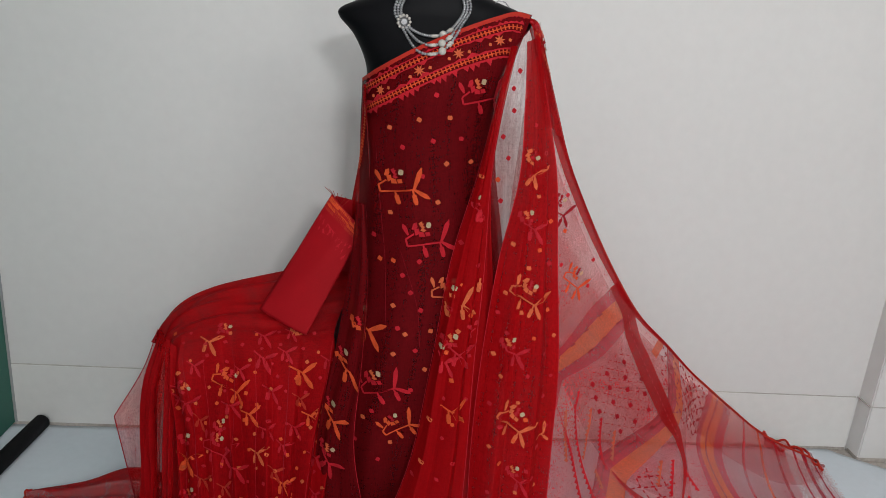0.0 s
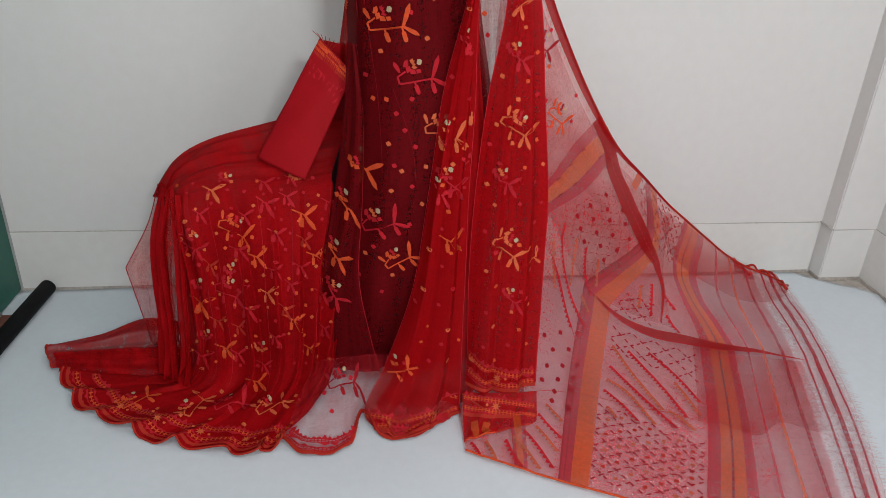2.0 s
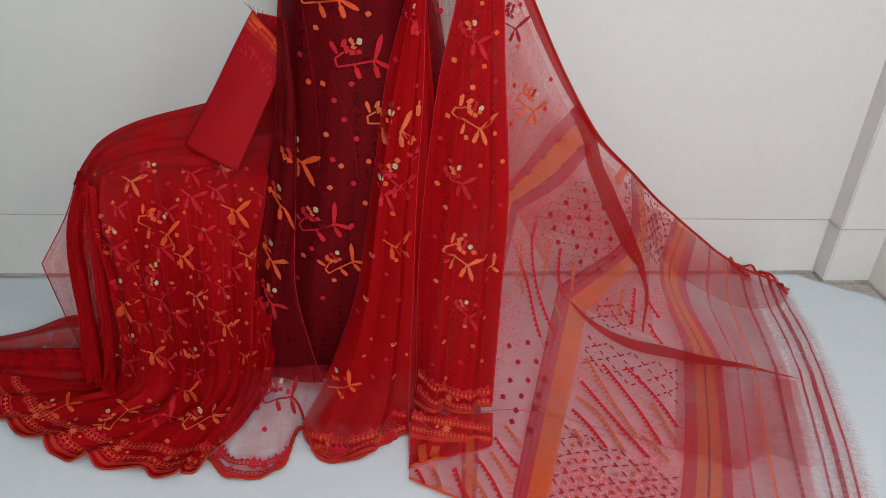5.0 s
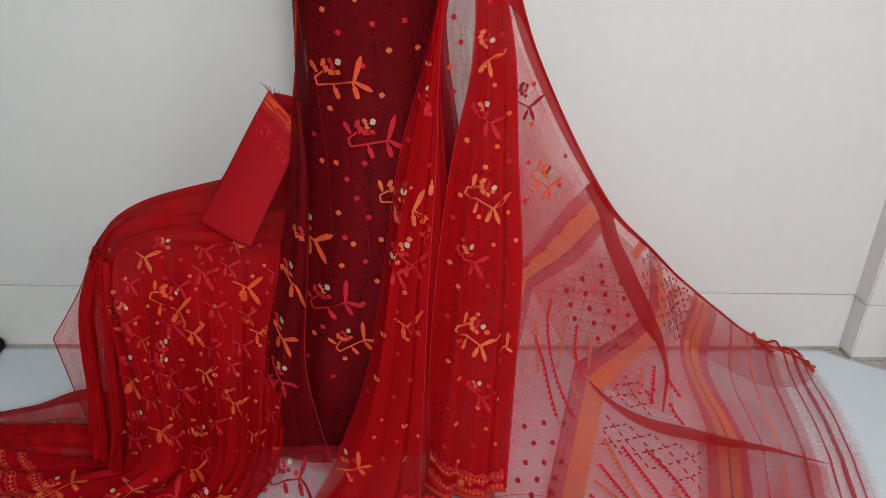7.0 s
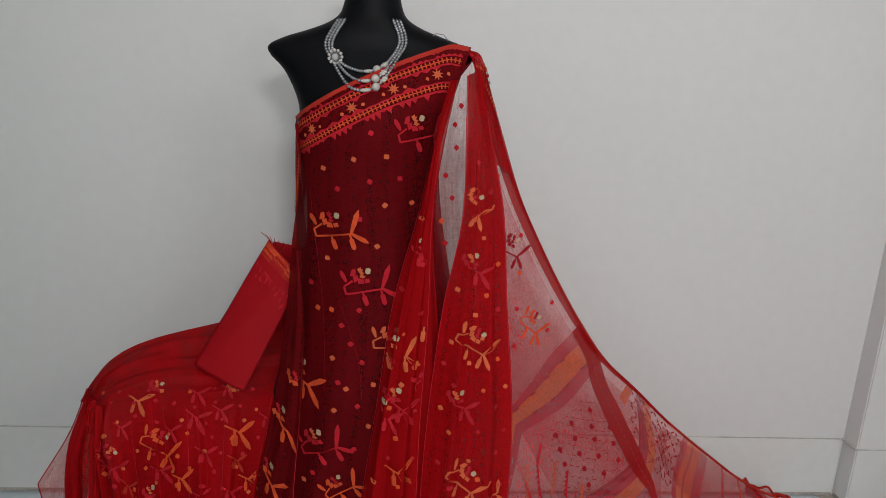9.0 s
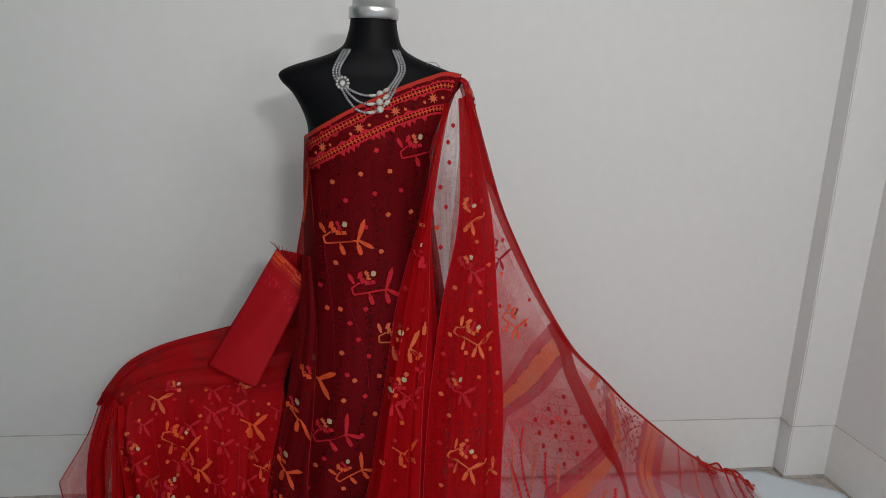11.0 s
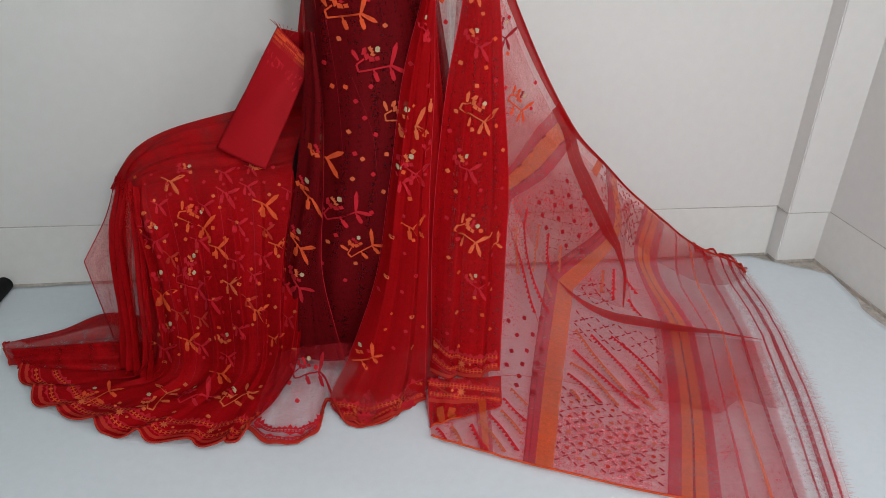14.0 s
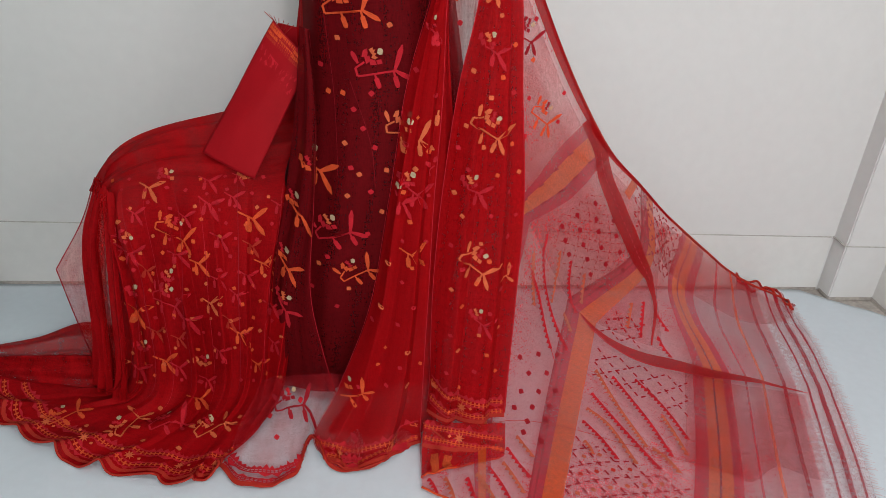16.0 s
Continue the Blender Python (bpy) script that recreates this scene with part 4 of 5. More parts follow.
def blossom(x, y, main, heart):
    """Ragged petals round a stepped heart, with a square pale knot."""
    at = lambda pts: [(x + a, y + b) for a, b in pts]
    petals = [[(-0.022, 0.004), (-0.019, 0.018), (-0.011, 0.022), (-0.009, 0.012), (-0.012, 0.004)], [(-0.016, 0.003), (-0.006, 0.008), (-0.003, -0.003), (-0.012, -0.010)],
              [(-0.006, 0.001), (0.006, -0.001), (0.010, -0.011), (-0.004, -0.012)], [(0.008, -0.001), (0.019, 0.001), (0.022, -0.008), (0.012, -0.010)]]
    comb = [(-0.007, 0.020), (0.001, 0.025), (0.001, 0.020), (0.006, 0.020), (0.003, 0.0145), (0.009, 0.012), (0.005, 0.008), (0.012, 0.004), (0.006, 0.000), (-0.002, 0.003), (0.001, 0.009), (-0.003, 0.013)]
    knot = [(0.010, 0.013), (0.012, 0.0225), (0.018, 0.0235), (0.0225, 0.020), (0.021, 0.011), (0.015, 0.0095)]
    return [(main, at(p)) for p in petals] + [(heart, at(comb))] + [(4, at(knot))]


def flower(main, heart):
    """A crooked stem with a forked pair of leaves, hanging pods, a bud and a blossom, about 0.13 m long."""
    return [(main, bar(-0.049, -0.020, 0.030, -0.005, 0.0042)), (main, bar(-0.049, -0.020, -0.054, -0.004, 0.0048)), (main, bar(-0.054, -0.004, -0.036, 0.010, 0.0042)),
            (main, leaf(-0.049, 0.006, -0.063, 0.030, 0.010)), (main, leaf(0.027, -0.007, 0.042, 0.048, 0.0115)), (main, leaf(0.027, -0.004, 0.066, -0.024, 0.0105)),
            (main, pod(-0.015, -0.012, -0.003, -0.043, 0.0105)), (main, pod(0.025, -0.006, 0.036, -0.040, 0.0105))] + blossom(-0.020, 0.016, main, heart)


def sprig(main, heart):
    """A forked pair of leaves with one pod; the blossom sits beside it."""
    return [(main, bar(-0.034, 0.016, -0.004, -0.002, 0.0042)), (main, leaf(-0.006, -0.004, 0.036, 0.018, 0.0115)), (main, leaf(-0.004, 0.0, 0.022, -0.044, 0.0115)),
            (main, pod(-0.012, 0.003, -0.016, -0.032, 0.0105))] + (blossom(-0.03, 0.026, main, heart) if heart != main else [])


def dot(main, r=0.0065):
    return [(main, [(r * k * math.cos(a), r * k * math.sin(a)) for k, a in zip((1, 0.8, 1.05, 0.85, 1, 0.8, 1.1, 0.9), (0.2, 0.9, 1.7, 2.5, 3.3, 4.1, 4.9, 5.6))])]


def star(main, r=0.02):
    return [(main, [(r * (1 if k % 2 == 0 else 0.42) * math.cos(math.pi * k / 8), r * (1 if k % 2 == 0 else 0.42) * math.sin(math.pi * k / 8)) for k in range(16)])]


def embroider(name, drape, parent, polys, centre, axes, turn=0.0, size=1.0, lift=0.0025):
    verts, faces, slots = lay(drape, polys, centre, axes, turn, size, lift)
    if faces:
        return mesh_part(name, verts, faces, THREADS, parent, smooth=False, slots=slots)


rng = random.Random(4)
heart_of = lambda m: 2 if m < 2 else 1
# (x, height, kind, colour, turn) of the flowers on the dark front panel
for x, z, kind, main, turn, size in FRONT_FLOWERS:
    embroider("flower_motif", front, front_ob, (flower if kind else sprig)(main, 2 if main < 2 else 1), (x, 1.6, z), FRONT, turn, size, 0.004)
for x, z, main in FRONT_DOTS:
    embroider("dot_motif", front, front_ob, dot(main), (x, 1.6, z), FRONT, rng.uniform(0, 90))
for drape, ob, spots in ((g1, g1_ob, G1_FLOWERS), (g2, g2_ob, G2_FLOWERS)):
    for x, z, kind, main, turn, size in spots:
        embroider("flower_motif", drape, ob, flower(main, heart_of(main)) if kind else sprig(main, 1 if main == 2 else main), (x, 1.5, z), FRONT, turn, 0.92 * size)
    z, k = 1.16, 0
    while z > 0.13:
        for x in np.arange(0.02 + 0.022 * (k % 2), 0.41, 0.058):
            embroider("dot_motif", drape, ob, dot(rng.choice((0, 1, 2, 2))), (x + rng.uniform(-0.008, 0.008), 1.5, z + rng.uniform(-0.01, 0.01)), FRONT, rng.uniform(0, 90), rng.uniform(0.75, 1))
        z -= 0.052
        k += 1
for x, z, kind, main, turn, size in SKIRT_FLOWERS + LOW_FLOWERS:
    embroider("flower_motif", skirt, skirt_ob, flower(main, heart_of(main)) if kind else sprig(main, main), (x, 1.66, z), SLANT, turn, 0.86 * size)
for k, (x, z) in enumerate(FAINT_SPRIGS):
    embroider("sprig_motif", skirt, skirt_ob, sprig(2 if k % 3 else 5, 2 if k % 3 else 5), (x, 1.66, z), SLANT, -8 + 5 * (k % 4), 0.62 + 0.04 * (k % 3))
for x, z, main in SKIRT_BLOSSOMS:
    embroider("blossom_motif", skirt, skirt_ob, blossom(0, 0, main, heart_of(main)), (x, 1.66, z), SLANT, rng.uniform(-20, 20), 0.8)
z, k = 0.665, 0
while z > 0.08:
    for x in np.arange(-0.54 + 0.025 * (k % 2), -0.10, 0.05):
        embroider("dot_motif", skirt, skirt_ob, dot(rng.choice((1, 1, 2, 2, 0))), (x + rng.uniform(-0.012, 0.012), 1.66, z + rng.uniform(-0.012, 0.012)), SLANT, rng.uniform(0, 90), rng.uniform(0.65, 0.9))
    z -= 0.045
    k += 1
for x, y, main, turn in ((-0.52, 1.565, 1, 60), (-0.31, 1.54, 1, 20), (-0.68, 1.60, 0, 30), (-0.42, 1.56, 2, 10)):
    embroider("flower_motif", skirt, skirt_ob, flower(main, 2), (x, y, 0.3), DOWN, turn, 0.9)
for x, y in ((-0.46, 1.62), (-0.36, 1.54), (-0.62, 1.56), (-0.55, 1.52), (-0.25, 1.56), (-0.47, 1.5), (-0.38, 1.47)):
    embroider("dot_motif", skirt, skirt_ob, dot(1), (x, y, 0.3), DOWN)


def chain(drape, parent, path, n, size, main, name="chain_stitch", lift=0.003, plus=False):
    """A row of small crossed stitches along a path of (u, v), joined into one band."""
    q = spline(path, 4 * n)
    pts = [drape.at(u, v, lift) for u, v in q]
    total = [0.0]
    for a, b in zip(pts, pts[1:]):
        total.append(total[-1] + (b - a).length)
    verts, faces = [], []
    for k in range(n):
        d = total[-1] * (k + 0.5) / n
        i = min(max(np.searchsorted(total, d) - 1, 0), len(pts) - 2)
        p = pts[i].lerp(pts[i + 1], (d - total[i]) / max(total[i + 1] - total[i], 1e-6))
        along = (pts[i + 1] - pts[i]).normalized()
        u, v = q[i]
        nrm = (drape.at(u, v, 1.0) - drape.at(u, v)).normalized()
        side = along.cross(nrm).normalized()
        step = total[-1] / n
        for s, (a0, a1, b0, b1) in enumerate(((-0.5, 0.5, -0.22, 0.22), (-0.17, 0.17, -1.05, 1.05)) if plus else ((-0.27, 0.27, -0.8, 0.8),)):
            j = len(verts)
            verts += [p + along * (step * a) + side * (size * b) for a, b in ((a0, b0), (a1, b0), (a1, b1), (a0, b1))]
            faces.append((j, j + 1, j + 2, j + 3))
    return tagged(mesh_part(name, verts, faces, THREADS[main], parent, smooth=False), kind="stuff")


def teeth(drape, parent, path, n, size, main, name="comb_stitch", lift=0.003, flip=1, ragged=0.0, stem=None):
    """A stem with a saw-toothed side."""
    stem = size * 0.26 if stem is None else stem
    q = spline(path, 2 * n + 1)
    verts, faces = [], []
    pts = [drape.at(u, v, lift) for u, v in q]
    for k, p in enumerate(pts):
        u, v = q[k]
        along = (pts[min(k + 1, len(pts) - 1)] - pts[max(k - 1, 0)]).normalized()
        nrm = (drape.at(u, v, 1.0) - drape.at(u, v)).normalized()
        side = along.cross(nrm).normalized() * flip
        w = size * ((1.0 - ragged * rng.random()) if k % 2 else 0.2)
        verts += [p - side * stem, p + side * w]
        if k:
            faces.append((2 * k - 2, 2 * k - 1, 2 * k + 1, 2 * k))
    return mesh_part(name, verts, faces, THREADS[main], parent, smooth=False)


def border(drape, parent, a, b, length, stars=3, dense=1.0, main=0, field=2, ua=0.02, ub=0.98, slope=(0.0, 0.0)):
    """The woven border between v = a (inner) and v = b (edge) along u: two stitched chains with stars
    between them, leaf triangles in the field and ragged spikes on the inner side."""
    n = int(length / 0.0104 * dense)
    line = lambda f: [(ua, a + (b - a) * f + slope[0]), ((ua + ub) / 2, a + (b - a) * f), (ub, a + (b - a) * f + slope[1])]
    inward = 1 if a > b else -1
    chain(drape, parent, line(0.28), n, 0.0052, main, plus=True)
    chain(drape, parent, line(0.76), n, 0.0052, main, plus=True)
    for f, way, size, pitch, name in ((0.20, inward, 0.017, 0.017, "spike_trim"), (0.34, -inward, 0.0125, 0.036, "leaf_trim"), (0.69, inward, 0.0095, 0.027, "leaf_trim"),
                                      (0.84, -inward, 0.0085, 0.016, "spike_trim"), (0.97, inward, 0.006, 0.012, "spike_trim")):
        teeth(drape, parent, line(f), max(6, int(length / pitch)), size, field, name, 0.0022, way, 0.85, 0.0008)
    for k in range(stars):
        u = ua + (ub - ua) * (k + 0.5) / stars
        v = a + (b - a) * 0.52 + slope[0 if k < stars / 2 else 1] * abs(2 * (k + 0.5) / stars - 1)
        p = drape.at(u, v, 0.0034)
        e, g_ = drape.at(min(u + 0.02, 1), v, 0.0034) - p, drape.at(u, v + (b - a) * 0.1, 0.0034) - p
        e.normalize()
        g_ = (g_ - e * g_.dot(e)).normalized()
        pts = [p + e * x + g_ * y for x, y in star(0, 0.0135)[0][1]]
        mesh_part("star_motif", pts, [tuple(range(16))], THREADS[1 if main == 0 else main], parent, smooth=False)
        for side in (-1, 1):
            pts = [p + e * (x + side * 0.024) + g_ * (y - 0.004) for x, y in dot(0, 0.0042)[0][1]]
            mesh_part("dot_motif", pts, [tuple(range(8))], THREADS[1 if main == 0 else main], parent, smooth=False)
    ribbon(drape, "edge_band", [(max(ua - 0.02, 0), b), (0.5, b), (min(ub + 0.02, 1), b)], 0.009, EDGE, parent, lift=0.0028)


for x, y, m_, turn in ((-0.115, 1.545, 2, 0), (0.03, 1.50, 2, 20)):
    embroider("flower_motif", apron, apron_ob, flower(3, 2), (x, y, 0.3), DOWN, turn, 0.85)
for x, y in ((-0.17, 1.52), (-0.15, 1.47), (-0.10, 1.55), (0.06, 1.46), (0.12, 1.50)):
    embroider("dot_motif", apron, apron_ob, dot(2), (x, y, 0.3), DOWN)

# slanting border over the chest, borders of the pleats and of the spread skirt
border(front, front_ob, 0.088, 0.004, 0.48, stars=4, ua=0.03, ub=0.97)
border(g2, g2_ob, 0.868, 0.985, 0.24, stars=1, slope=(-0.032, 0.004))
border(g1, g1_ob, 0.850, 0.985, 0.28, stars=2, slope=(0.02, -0.045))
hem(g1, "edge_cord", [(0, 1), (0.5, 1), (1, 1)], 0.0026, EDGE, g1_ob)
border(skirt, skirt_ob, 0.895, 0.985, 0.85, stars=6, dense=0.8)
border(apron, apron_ob, 0.62, 0.975, 0.70, stars=0, main=2, field=2)
border(under, under_ob, 0.02, 0.40, 0.22, stars=1, slope=(-0.02, 0.10))
for u in (0.22, 0.42):
    ribbon(under, "woven_band", [(u, 0.50), (u + 0.05, 0.72), (u + 0.10, 0.97)], 0.020, ORANGE_WEAVE, under_ob, n=16)
chain(shoulder, shoulder_ob, [(0.1, 0.3), (0.5, 0.5), (0.8, 0.95)], 30, 0.005, 0, plus=True)
chain(shoulder, shoulder_ob, [(0.45, 0.15), (0.7, 0.5), (0.95, 0.95)], 30, 0.005, 1, plus=True)
teeth(shoulder, shoulder_ob, [(0.0, 0.22), (0.5, 0.3), (0.9, 0.6)], 16, 0.009, 2, "spike_trim")

for x, z, m_ in ((0.262, 1.24, 2), (0.268, 1.19, 2), (0.245, 1.13, 2), (0.262, 1.08, 2), (0.24, 1.03, 0), (0.275, 1.28, 2), (0.25, 0.98, 2)):
    embroider("dot_motif", side_veil, side_ob, dot(m_), (x, 1.5, z), FRONT)

# flank border
chain(flank, flank_ob, [(0.25, 0.02), (0.3, 0.3), (0.35, 0.6)], 26, 0.005, 0, plus=True)

# woven figures of the long end: rows of saw-toothed stems, crimson and orange
def combs(rows):
    for main, path in rows:
        pts = [pallu.at(u, v) for u, v in path]
        length = (pts[1] - pts[0]).length + (pts[2] - pts[1]).length
        teeth(pallu, pallu_ob, path, max(5, int(length / 0.013)), 0.0105, main)


combs([
    (2, [(0.390, 0.454), (0.426, 0.538), (0.491, 0.618)]),
    (2, [(0.393, 0.553), (0.422, 0.575), (0.464, 0.642)]),
    (2, [(0.434, 0.428), (0.459, 0.473), (0.493, 0.510)]),
    (6, [(0.417, 0.442), (0.443, 0.498), (0.446, 0.552)]),
    (6, [(0.457, 0.415), (0.473, 0.446), (0.490, 0.478)]),
    (6, [(0.544, 0.385), (0.555, 0.431), (0.561, 0.468)]),
    (2, [(0.563, 0.362), (0.573, 0.413), (0.580, 0.480)]),
    (6, [(0.388, 0.525), (0.399, 0.558), (0.414, 0.595)]),
    (6, [(0.471, 0.540), (0.481, 0.552), (0.490, 0.567)]),
    (2, [(0.601, 0.457), (0.610, 0.492), (0.619, 0.512)]),
    (2, [(0.592, 0.375), (0.606, 0.399), (0.619, 0.426)])])
combs([
    (6, [(0.535, 0.632), (0.570, 0.711), (0.598, 0.764)]),
    (2, [(0.555, 0.629), (0.590, 0.690), (0.623, 0.759)]),
    (2, [(0.579, 0.611), (0.610, 0.651), (0.639, 0.706)]),
    (6, [(0.610, 0.674), (0.623, 0.704), (0.639, 0.742)]),
    (2, [(0.535, 0.699), (0.567, 0.742), (0.613, 0.799)]),
    (6, [(0.533, 0.742), (0.560, 0.758), (0.591, 0.811)]),
    (2, [(0.531, 0.775), (0.553, 0.793), (0.573, 0.820)]),
    (6, [(0.537, 0.814), (0.544, 0.823), (0.549, 0.834)]),
    (6, [(0.603, 0.759), (0.618, 0.769), (0.632, 0.788)])])
combs([
    (2, [(0.040, 0.970), (0.070, 0.984), (0.090, 0.998)]),
    (6, [(0.131, 0.951), (0.161, 0.974), (0.185, 0.998)]),
    (2, [(0.270, 0.947), (0.301, 0.976), (0.343, 0.998)]),
    (6, [(0.315, 0.938), (0.366, 0.964), (0.422, 0.990)]),
    (2, [(0.358, 0.923), (0.411, 0.949), (0.462, 0.982)]),
    (6, [(0.404, 0.908), (0.441, 0.930), (0.468, 0.948)]),
    (2, [(0.410, 0.881), (0.441, 0.902), (0.474, 0.920)]),
    (6, [(0.430, 0.856), (0.452, 0.870), (0.473, 0.884)])])


def lattice(drape, parent, u0, u1, v0, v1, nu_, nv_, flowers=True, size=0.0029):
    """Diamond lattice of dotted lines with a small flower in each field."""
    du, dv = (u1 - u0) / nu_, (v1 - v0) / nv_
    for sgn in (1, -1):
        for k in range(-nv_, nu_ + nv_ + 1):
            pts = []
            for s in np.linspace(0, nv_, nv_ * 4 + 1):
                u, v = u0 + (k + sgn * s) * du, v0 + s * dv
                if u0 - 1e-6 <= u <= u1 + 1e-6:
                    pts.append((u, v))
            if len(pts) > 4:
                chain(drape, parent, [pts[0], pts[len(pts) // 2], pts[-1]], max(4, int(len(pts) * 0.8)), size, 3, "dotted_line")
    if flowers:
        for i in range(nu_):
            for j in range(nv_):
                for fu, fv in ((0.5, 0.0), (0.0, 0.5)):
                    if i + fu > 0 and j + fv > 0:
                        p = drape.at(u0 + (i + fu) * du, v0 + (j + fv) * dv)
                        embroider("dot_motif", drape, parent, dot(6 if (i + j) % 2 else 5, 0.0066), (p.x, p.y, 0.3), DOWN)


lattice(pallu, pallu_ob, 0.524, 0.645, 0.812, 0.985, 4, 5)
lattice(pallu, pallu_ob, 0.530, 0.640, 0.565, 0.655, 4, 2, False)
lattice(pallu, pallu_ob, 0.530, 0.582, 0.43, 0.52, 2, 2, False)
lattice(pallu, pallu_ob, 0.450, 0.660, 0.015, 0.235, 5, 4, False)
lattice(pallu, pallu_ob, 0.374, 0.486, 0.17, 0.46, 6, 6, False, 0.0010)
# small dark blossoms between the first bands
HUNG_DOTS = [(0.391, 0.215), (0.387, 0.313), (0.405, 0.265), (0.423, 0.218), (0.390, 0.392), (0.405, 0.343), (0.419, 0.293), (0.438, 0.256), (0.408, 0.410),
             (0.423, 0.366), (0.438, 0.325), (0.458, 0.289), (0.426, 0.424), (0.442, 0.384), (0.460, 0.350), (0.482, 0.323), (0.462, 0.404), (0.484, 0.379)]
LAID_DOTS = [(0.408, 0.700), (0.443, 0.673), (0.476, 0.647), (0.432, 0.723), (0.465, 0.703), (0.424, 0.766), (0.458, 0.752), (0.486, 0.734),
             (0.415, 0.803), (0.452, 0.791), (0.482, 0.775), (0.447, 0.823), (0.480, 0.805), (0.443, 0.846), (0.480, 0.850)]
for u, v in HUNG_DOTS:
    p = pallu.at(u, v)
    embroider("dot_motif", pallu, pallu_ob, dot(3, 0.0078), tuple(p), SLANT, rng.uniform(0, 90))
for u, v in LAID_DOTS:
    p = pallu.at(u, v)
    embroider("dot_motif", pallu, pallu_ob, dot(3, 0.0080), tuple(p), SLANT, rng.uniform(0, 90))
for k in range(8):      # short dashes along the first orange band
    p = pallu.at(0.334 + 0.014 * (-1) ** k, 0.10 + 0.05 * k)
    embroider("dot_motif", pallu, pallu_ob, [(3, bar(-0.008, -0.004, 0.008, 0.004, 0.004))], tuple(p), SLANT, 10)
for i in range(12):
    p = pallu.at(0.10 + 0.016 * i, 0.06 + 0.075 * (i % 5))
    embroider("dot_motif", pallu, pallu_ob, dot(2 if i % 3 else 0, 0.0065), tuple(p), FRONT)

for x, z, turn, m_ in ((0.497, 0.722, -50, 0), (0.425, 0.93, -40, 3)):
    embroider("flower_motif", pallu, pallu_ob, flower(m_, 3), (x, 1.7, z), FRONT, turn, 0.85)
# doubled border folds of the long end
fold_path = [(0.300, 0.030), (0.345, 0.043), (0.406, 0.141), (0.444, 0.211), (0.483, 0.257), (0.541, 0.291), (0.588, 0.356), (0.593, 0.500)]
ribbon(pallu, "border_fold", fold_path, (0.030, 0.044, 0.058, 0.060, 0.048, 0.028, 0.014, 0.005), PLEAT, pallu_ob, "dense border turned over in a fold", lift=0.007, n=90)
chain(pallu, pallu_ob, fold_path[1:6], 22, 0.0022, 2, "dotted_line", 0.009)
ribbon(pallu, "band_fold", [(0.445, 0.0), (0.438, 0.045), (0.430, 0.09)], (0.034, 0.034, 0.030), ORANGE_WEAVE, pallu_ob, lift=0.005, n=12)
ribbon(pallu, "border_fold", [(0.02, 0.018), (0.10, 0.02), (0.2, 0.022), (0.30, 0.015), (0.45, 0.008), (0.60, 0.006)], (0.03, 0.034, 0.030, 0.016, 0.010, 0.006), BORDER, pallu_ob, lift=0.006)
ribbon(pallu, "border_fold", [(0.497, 0.506), (0.544, 0.536), (0.583, 0.545), (0.640, 0.530), (0.761, 0.515), (0.915, 0.528)], (0.002, 0.020, 0.040, 0.046, 0.024, 0.003), PLEAT, pallu_ob, lift=0.008)
ribbon(pallu, "crease", [(0.498, 0.512), (0.544, 0.548), (0.590, 0.560), (0.650, 0.542), (0.761, 0.525), (0.925, 0.532)], 0.0028, CRIMSON, pallu_ob, lift=0.010)
ribbon(pallu, "crease", [(0.336, 0.849), (0.498, 0.81), (0.564, 0.788), (0.625, 0.76), (0.737, 0.749)], 0.0016, EDGE, pallu_ob, lift=0.004)
ribbon(pallu, "crease", [(0.30, 0.52), (0.40, 0.56), (0.45, 0.62), (0.48, 0.68)], 0.0022, CRIMSON, pallu_ob, lift=0.004)
# doubled layer along the upper side
ribbon(pallu, "doubled_layer", [(0.55, 0.08), (0.66, 0.11), (0.80, 0.13), (0.90, 0.13), (0.98, 0.10)], (0.06, 0.12, 0.16, 0.14, 0.05), VEIL, pallu_ob, lift=0.006)


def second_layer(u0, u1, v0, v1, lift, wave):
    """A second sheer layer that follows the striped end at a small distance."""
    n, m = 60, 40
    spots = [(u0 + (u1 - u0) * i / (n - 1), v0 + (v1 - v0 - wave * math.sin(i * 0.2)) * j / (m - 1)) for i in range(n) for j in range(m)]
    mesh_part("doubled_layer", [pallu.at(u, v, lift) for u, v in spots], [(i * m + j, (i + 1) * m + j, (i + 1) * m + j + 1, i * m + j + 1) for i in range(n - 1) for j in range(m - 1)],
              SHEER, pallu_ob, uvs=spots)


second_layer(0.635, 0.920, 0.535, 0.760, 0.005, 0.012)
second_layer(0.080, 0.610, 0.040, 0.490, -0.014, 0.0)
for k, u in enumerate((0.05, 0.17, 0.29, 0.40, 0.53, 0.64, 0.77, 0.89)):      # pleat edges of the skirt, their light and shade painted as thin lines
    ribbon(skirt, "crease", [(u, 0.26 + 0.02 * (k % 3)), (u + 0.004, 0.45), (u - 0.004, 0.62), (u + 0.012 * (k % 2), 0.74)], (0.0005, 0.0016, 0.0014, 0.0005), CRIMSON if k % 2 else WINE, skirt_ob)
